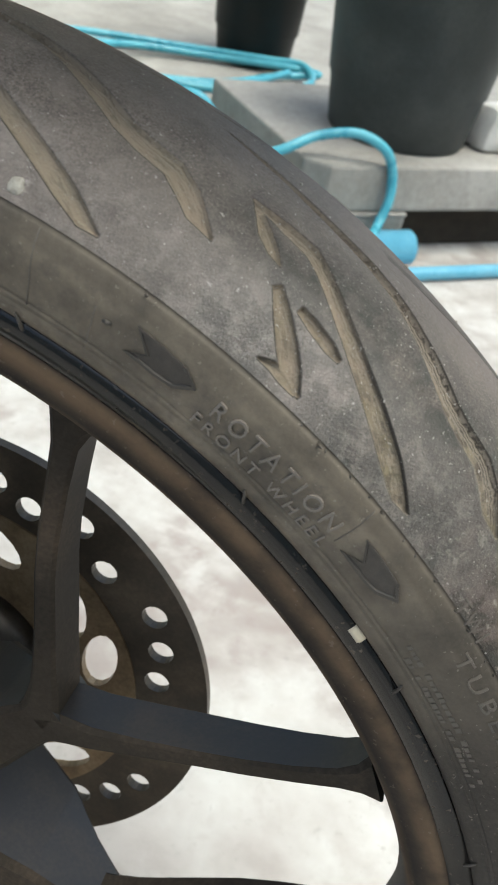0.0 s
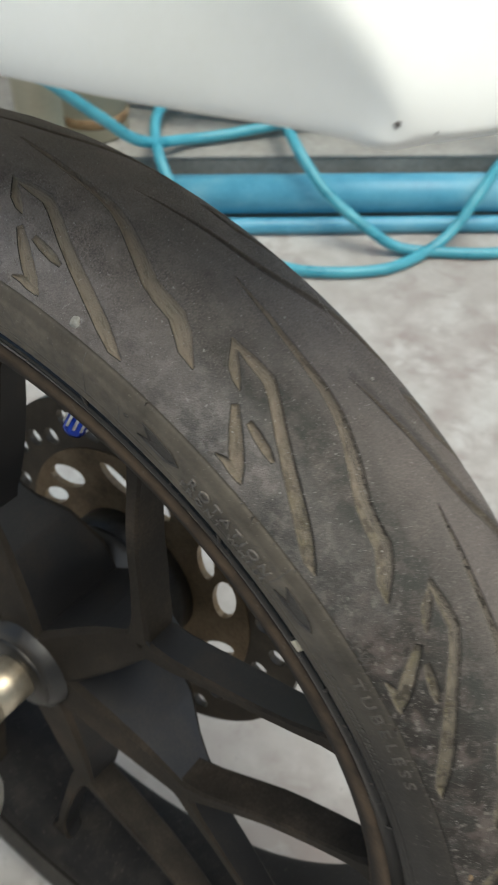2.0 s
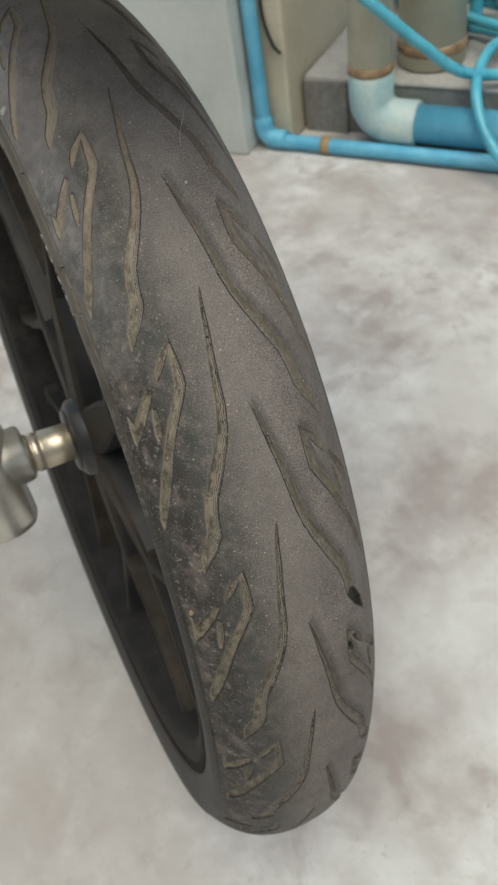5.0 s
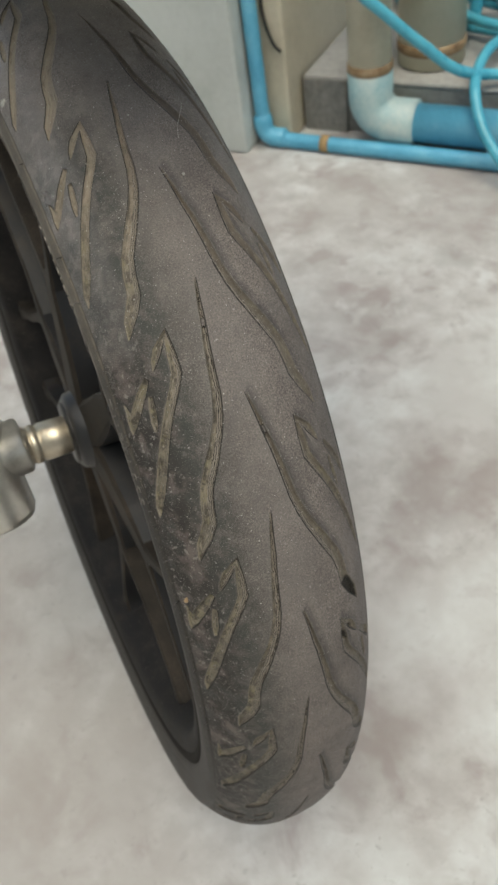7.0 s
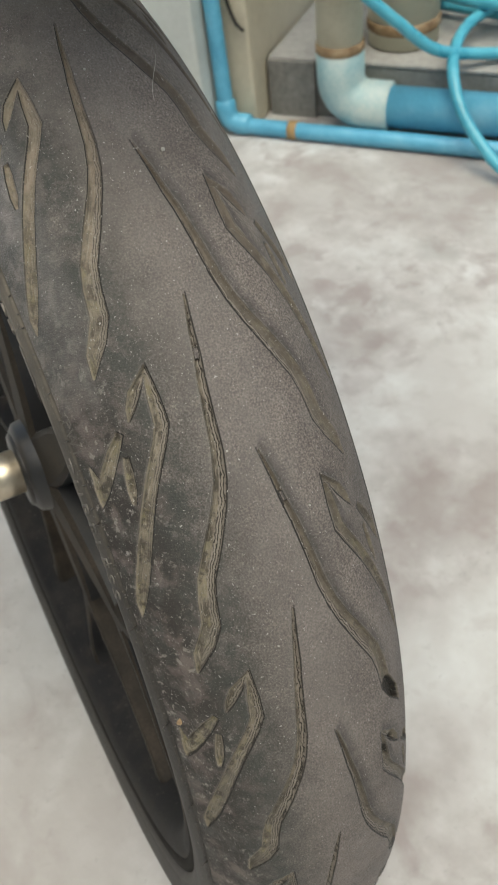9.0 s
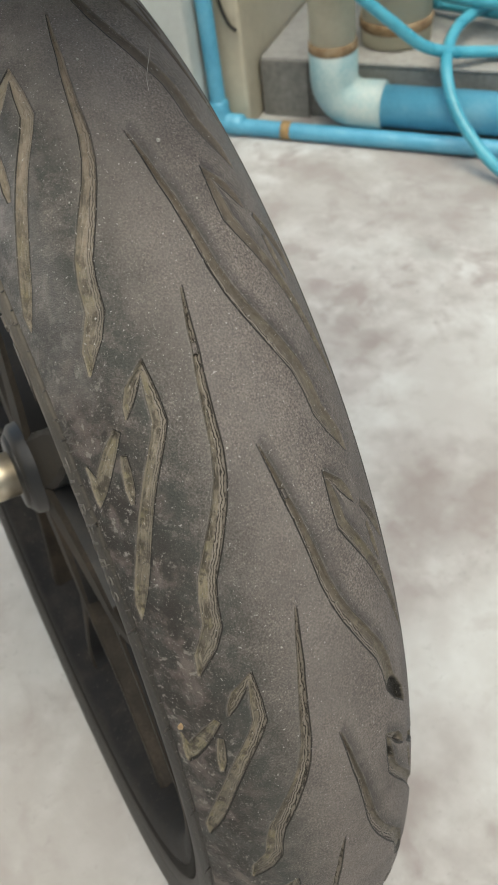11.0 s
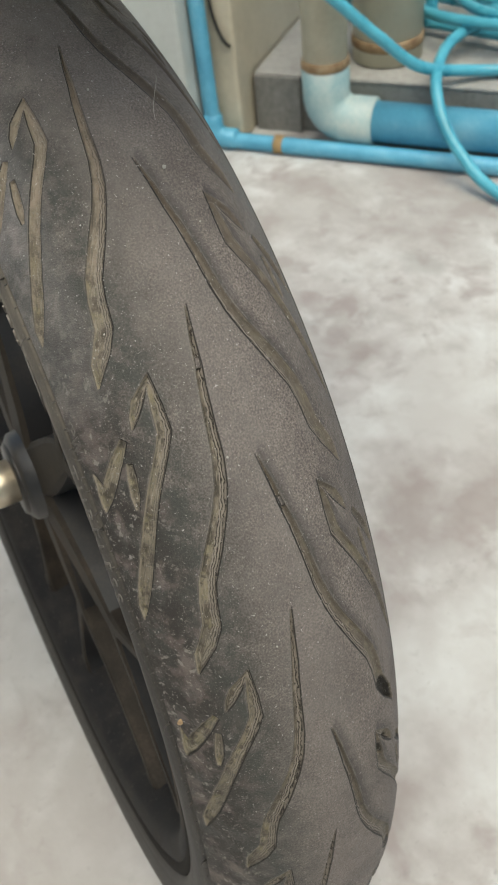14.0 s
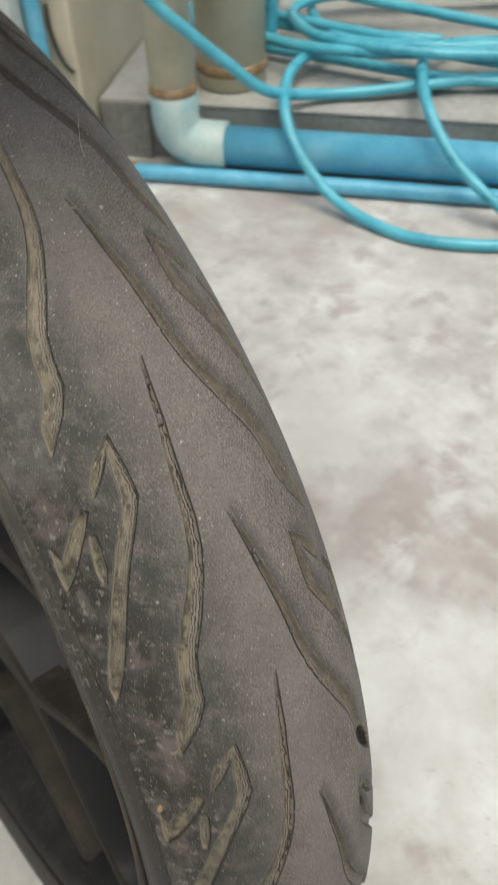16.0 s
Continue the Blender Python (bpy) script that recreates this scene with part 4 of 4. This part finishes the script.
RIBS = [(-.0062, .0250, .0250, -.0022, .0205, -.0014), (-.0052, .0268, .0275, -.0024, .0220, .0010), (-.0028, .0295, .0308, -.0030, .0240, .0065), (.004, .0320, .0335, -.0036, .0275, .0140), (.012, .0380, .0385, -.0050, .0325, .0205), (.023, .047, .043, -.006, .038, .028), (.042, .064, .050, -.009, .045, .040),
        (.077, .092, .058, -.013, .054, .059), (.130, .122, .070, -.020, .064, .082), (.200, .148, .085, -.030, .074, .102), (.300, .165, .10, -.040, .080, .114), (.450, .180, .15, -.060, .090, .118)]
outer = [nose_rib(*r) for r in RIBS]
rings = [o + [p + NOSE.to_3x3() @ Vector((-.002, 0, -.0025)) for p in o[::-1]] for o in outer]
bm = loft(bmesh.new(), rings)
bmesh.ops.recalc_face_normals(bm, faces=bm.faces)
guard = part("nose_panel", bm, M_WHITE, bike, "glossy white plastic nose panel with scuffed tip")
sub = guard.modifiers.new("round", "SUBSURF")
sub.levels = sub.render_levels = 2
for x, y, z, s in ((.0050, -.0258, .0015, .8), (.0085, -.0180, .0005, .55), (.0115, .0050, .0035, .5), (.0052, .0225, .0070, .55)):
    bm = tube(bmesh.new(), [NOSE @ Vector((x - .006, y, z)), NOSE @ Vector((x, y, z))], [.0011 * s, .0009 * s], 8)
    part("chip_mark", bm, M_SCREW, guard, "dark chip in the paint")

pts = [NOSE @ Vector((x, y, z)) for x, y, z in ((-.0010, .0030, .0098), (-.0022, .0065, .0125), (-.0030, .0105, .0135), (-.0012, .0150, .0105), (.0008, .0175, .0060))]
bm = tube(bmesh.new(), curve_points(pts, .001), .00035, 6)
part("scuff_line", bm, M_SCUFF, guard, "faint brown scratch in the white plastic")

# ======== the yard ========
RUN = radians(38.99)
YARD = Matrix.Rotation(RUN, 4, "Z") @ Matrix.Scale(1.022, 4)       # x along the pipes, y towards the back


def yard(s, w, z):
    return YARD @ Vector((s, w, z))


bm = bmesh.new()
box(bm, (-40, -40, -.15), (40, 40, 0))
tagged(part("ground", bm, M_FLOOR, smooth=False), "pale stained concrete yard floor", "floor", kind="structure")


def block(name, lo, hi, mat, label, category, bevel=.006, kind="structure"):
    ob = part(name, box(bmesh.new(), lo, hi, bevel, YARD), mat, smooth=False)
    return tagged(ob, label, category, kind="" if kind == "thing" else kind)


block("ledge", (-.283, .958, 0.0), (.90, 1.6, .085), M_LEDGE, "low grey concrete ledge behind the pipes", "ledge", .004)
# top of the ledge as a separate, paler layer
block("ledge_top", (-.283, .956, .085), (.902, 1.6, .091), M_PALE, "pale top layer on the ledge", "ledge", .003)
block("platform", (-.283, 1.6, 0.0), (6, 9, .093), M_PALE, "pale concrete platform", "platform")
block("wall_side", (-.42, .905, 0), (-.287, 9, 2.6), M_CREAM, "cream painted side wall", "wall")
block("pillar", (-1.6, .845, 0), (-.345, .903, 2.6), M_PILLAR, "grey-green painted wall pillar", "wall")
block("wall_back", (-.283, 9, 0), (6, 9.15, 2.6), M_CREAM, "distant cream wall", "wall")
# out of view; added to cut the skylight from the near side
block("wall_unseen", (-7, -3.2, 0), (7, -3.05, 3.0), M_PILLAR, "unseen plain grey-green wall added to block side light", "wall")
block("concrete_block", (-.282, .950, 0), (-.205, .956, .088), M_LEDGE, "small grey concrete block against the ledge", "block", .002, "thing")
bm = bmesh.new()
loft(bm, [[yard(s, w, z) for s, w in ((.735, .962), (2.6, .962), (2.6, 1.42), (.70, 1.42), (.70, 1.00))] for z in (.092, .172)])
bmesh.ops.recalc_face_normals(bm, faces=bm.faces)
bmesh.ops.bevel(bm, geom=list(bm.edges), offset=.006, segments=2, affect="EDGES", profile=0.6)
tagged(part("slab", bm, M_PALE, smooth=False), "thick pale concrete slab lying on the ledge", "slab", kind="structure")
# dark-coloured block put where only shade lies under the slab
block("slab_shade", (.91, 1.02, 0), (2.6, 1.5, .091), M_SOIL, "dark block standing for the shade under the slab", "block", .008, "thing")

# pipes
def pipe_run(name, pts, radius, mat, label, segs=24):
    return tagged(part(name, tube(bmesh.new(), [yard(*p) for p in pts], radius, segs), mat), label, "pipe")


def bend(c, a, b, r, n=8):
    """Points of a quarter bend of radius r round corner c, coming along a and leaving along b."""
    c, a, b = Vector(c), Vector(a), Vector(b)
    o = c - a * r + b * r
    return [tuple(o + a * r * math.sin(t) - b * r * math.cos(t)) for t in (math.pi / 2 * k / n for k in range(n + 1))]


HOOK = ((-.317, .899, .245), (-.317, .899, .215), (-.312, .899, .187), (-.302, .899, .161), (-.291, .899, .152))
DOWN, ALONG = (0, 0, -1), (1, 0, 0)
W1, W2 = .883, .918
small = pipe_run("water_pipe", [(-.331, W1, 1.2), (-.331, W1, .30)] + bend((-.328, W1, .0135), DOWN, ALONG, .022) + [(0, W1, .0135), (1.6, W1, .0135), (3.2, W1, .0135)], .0125, M_BLUE_PIPE, "thin blue plastic water pipe along the floor")
part("pipe_elbow", tube(bmesh.new(), [yard(*p) for p in [(-.328, W1, .054), (-.328, W1, .050)] + bend((-.328, W1, .0165), DOWN, ALONG, .020) + [(-.292, W1, .0165), (-.288, W1, .0165)]], [.0125] + [.0160] * 11 + [.0125], 20), M_BLUE_PIPE, small)
for s in (-.218, .606):
    part("tape_wrap", tube(bmesh.new(), [yard(s - .007, W1, .0140), yard(s + .007, W1, .0140)], [.0142, .0140], 20), M_BRASS, small, "brown tape wrap")

drain = pipe_run("drain_pipe", [(-.076, W2, .047), (.893, W2, .047)], .0305, M_BLUE_PIPE, "thick blue plastic drain pipe on the floor", 36)
part("pipe_elbow", tube(bmesh.new(), [yard(*p) for p in [(-.151, W2, .128), (-.151, W2, .126)] + bend((-.151, W2, .047), DOWN, ALONG, .040, 10) + [(-.076, W2, .047), (-.074, W2, .047)]], [.032] + [.0360] * 13 + [.031], 32), M_ELBOW, drain, "faded blue-grey elbow")
stack = pipe_run("waste_pipe", [(-.151, W2, .118), (-.151, W2, .7), (-.151, W2, 2.4)], .0335, M_CREAM_PIPE, "cream plastic waste pipe rising from the elbow", 36)
part("rust_ring", tube(bmesh.new(), [yard(-.151, W2, .1245), yard(-.151, W2, .128), yard(-.151, W2, .138), yard(-.151, W2, .140)], [.0338, .0366, .0358, .0338], 36), M_RUST, stack, "rusty stained joint")
stack = pipe_run("waste_pipe", [(-.093, 1.045, .094), (-.093, 1.045, .7), (-.093, 1.045, 2.4)], .0545, M_CREAM_PIPE, "wide cream plastic waste pipe standing on the ledge", 40)
part("rust_ring", tube(bmesh.new(), [yard(-.093, 1.045, .114), yard(-.093, 1.045, .117), yard(-.093, 1.045, .127), yard(-.093, 1.045, .130)], [.0547, .0570, .0566, .0547], 40), M_RUST, stack, "rusty stained joint")

# bent wire hook on the side wall
hook = [yard(*p) for p in HOOK]
tagged(part("wire_hook", tube(bmesh.new(), curve_points(hook), .0028, 8), M_STEEL), "dark bent wire hook against the cream wall", "hook")

# hoses
def hose(pts, radius=.0085, label="teal garden hose lying in loops"):
    ob = part("garden_hose", tube(bmesh.new(), [yard(*p) for p in curve_points(pts)], radius, 12), M_HOSE)
    return tagged(ob, label, "hose", "hose loops")


hose([(-.28, .76, .60), (-.20, .80, .38), (-.143, .83, .282), (-.104, .86, .231), (-.06, .89, .18), (-.011, .925, .130), (.056, .98, .106), (.122, 1.0, .105), (.199, 1.02, .110), (.317, 1.06, .112), (.48, 1.12, .106), (.7, 1.25, .104)], label="teal garden hose hanging down to the ledge")
hose([(.222, 1.213, .104), (.153, 1.207, .108), (.083, 1.168, .118), (.03, 1.09, .124), (.007, 1.01, .126), (.011, .925, .116), (.034, .875, .080), (.068, .848, .046), (.114, .818, .020), (.183, .782, .009), (.247, .764, .009), (.338, .770, .009), (.408, .811, .012), (.450, .838, .033), (.486, .868, .070), (.515, .905, .088), (.536, .93, .100), (.546, .95, .125), (.545, .96, .170), (.538, .97, .215), (.518, .98, .245), (.49, 1.0, .262), (.42, 1.10, .22), (.36, 1.25, .13)], label="teal garden hose looping over the drain pipe")
hose([(.42, 1.25, .104), (.317, 1.206, .110), (.245, 1.167, .118), (.208, 1.109, .128), (.198, 1.035, .132), (.211, .925, .130), (.241, .878, .096), (.273, .852, .068), (.318, .828, .040), (.365, .818, .014), (.43, .812, .009), (.507, .808, .009), (.62, .822, .009), (.68, .835, .010), (.735, .842, .02), (.77, .865, .040), (.80, .900, .075), (.828, .93, .085), (.848, .945, .125), (.845, .955, .170), (.822, .96, .203), (.778, .98, .219), (.716, 1.0, .206), (.651, 1.0, .180), (.58, 1.05, .14), (.50, 1.12, .106)], label="teal garden hose looping over the drain pipe")
hose([(-.05, 1.13, .104), (-.048, 1.14, .15), (-.047, 1.15, .30), (-.05, 1.18, .6)], .0105, "dark teal hose hanging by the wide pipe")
def coil(s0, w0, a, c, turns, seed, z0, label):
    """A long hose lying in loose uneven loops, each turn partly over the last."""
    r = random.Random(seed)
    pts, n = [], 10
    for k in range(turns * n):
        q = 2 * math.pi * k / n
        if k % n == 0:
            da, dc, ds, dw = (r.uniform(-1, 1) for _ in range(4))
        pts.append((s0 + ds * .06 + a * (1 + .16 * da) * math.cos(q), w0 + dw * .05 + c * (1 + .3 * dc) * math.sin(q) + .03 * math.sin(3 * q + seed), z0 + .010 * (k / n) + .006 * math.sin(q * 1.5 + k)))
    return hose(pts, label=label)


coil(.24, 1.36, .36, .20, 4, 2, .101, "coiled teal garden hose on the ledge")
coil(.27, 1.22, .30, .13, 3, 5, .122, "coiled teal garden hose on the ledge")
coil(.70, 1.72, .40, .15, 3, 9, .104, "coiled teal garden hose on the platform")


def sack(lo, hi, label, seed):
    bm = box(bmesh.new(), lo, hi, .02)
    bmesh.ops.subdivide_edges(bm, edges=bm.edges, cuts=4, use_grid_fill=True)
    for v in bm.verts:
        n = noise.noise_vector(v.co * 14 + Vector((seed, 0, 0)))
        v.co += Vector((n.x, n.y, n.z if v.co.z > lo[2] + .015 else 0)) * .013
    bm.transform(YARD)
    return tagged(part("sack", bm, M_SACK), label, "sack")


sack((1.08, 1.03, .172), (1.17, 1.12, .25), "small white plastic bag on the slab", 3)

# pots
def plant_pot(s, w, z, r0, r1, height, mat, label):
    bm = bmesh.new()
    prof = [(0, .001), (0, r0 * .96), (.006, r0), (height * .25, r0 + (r1 - r0) * .25), (height * .26, r0 + (r1 - r0) * .25 + .004), (height - .05, r1 - .008), (height - .048, r1 + .006), (height, r1 + .008), (height, r1 - .004), (height - .04, r1 - .014), (.02, r0 - .01), (.018, .001)]
    revolve(bm, prof, 64, at=lambda a, h, r: Vector((r * math.sin(a), r * math.cos(a), h)))
    bm.transform(YARD @ Matrix.Translation((s, w, z)))
    pot = tagged(part("plant_pot", bm, mat), label, "plant pot", "plant pots")
    bm = bmesh.new()
    revolve(bm, [(height - .06, .001), (height - .06, r1 - .02)], 48, at=lambda a, h, r: Vector((r * math.sin(a), r * math.cos(a), h)))
    bm.transform(YARD @ Matrix.Translation((s, w, z)))
    part("soil", bm, M_SOIL, pot)
    return pot


plant_pot(.955, 1.135, .172, .128, .178, .36, M_POT, "large dark grey plastic plant pot standing on the slab")
plant_pot(.99, 1.88, .093, .092, .125, .30, M_POT_BLACK, "black plastic plant pot standing on the platform")
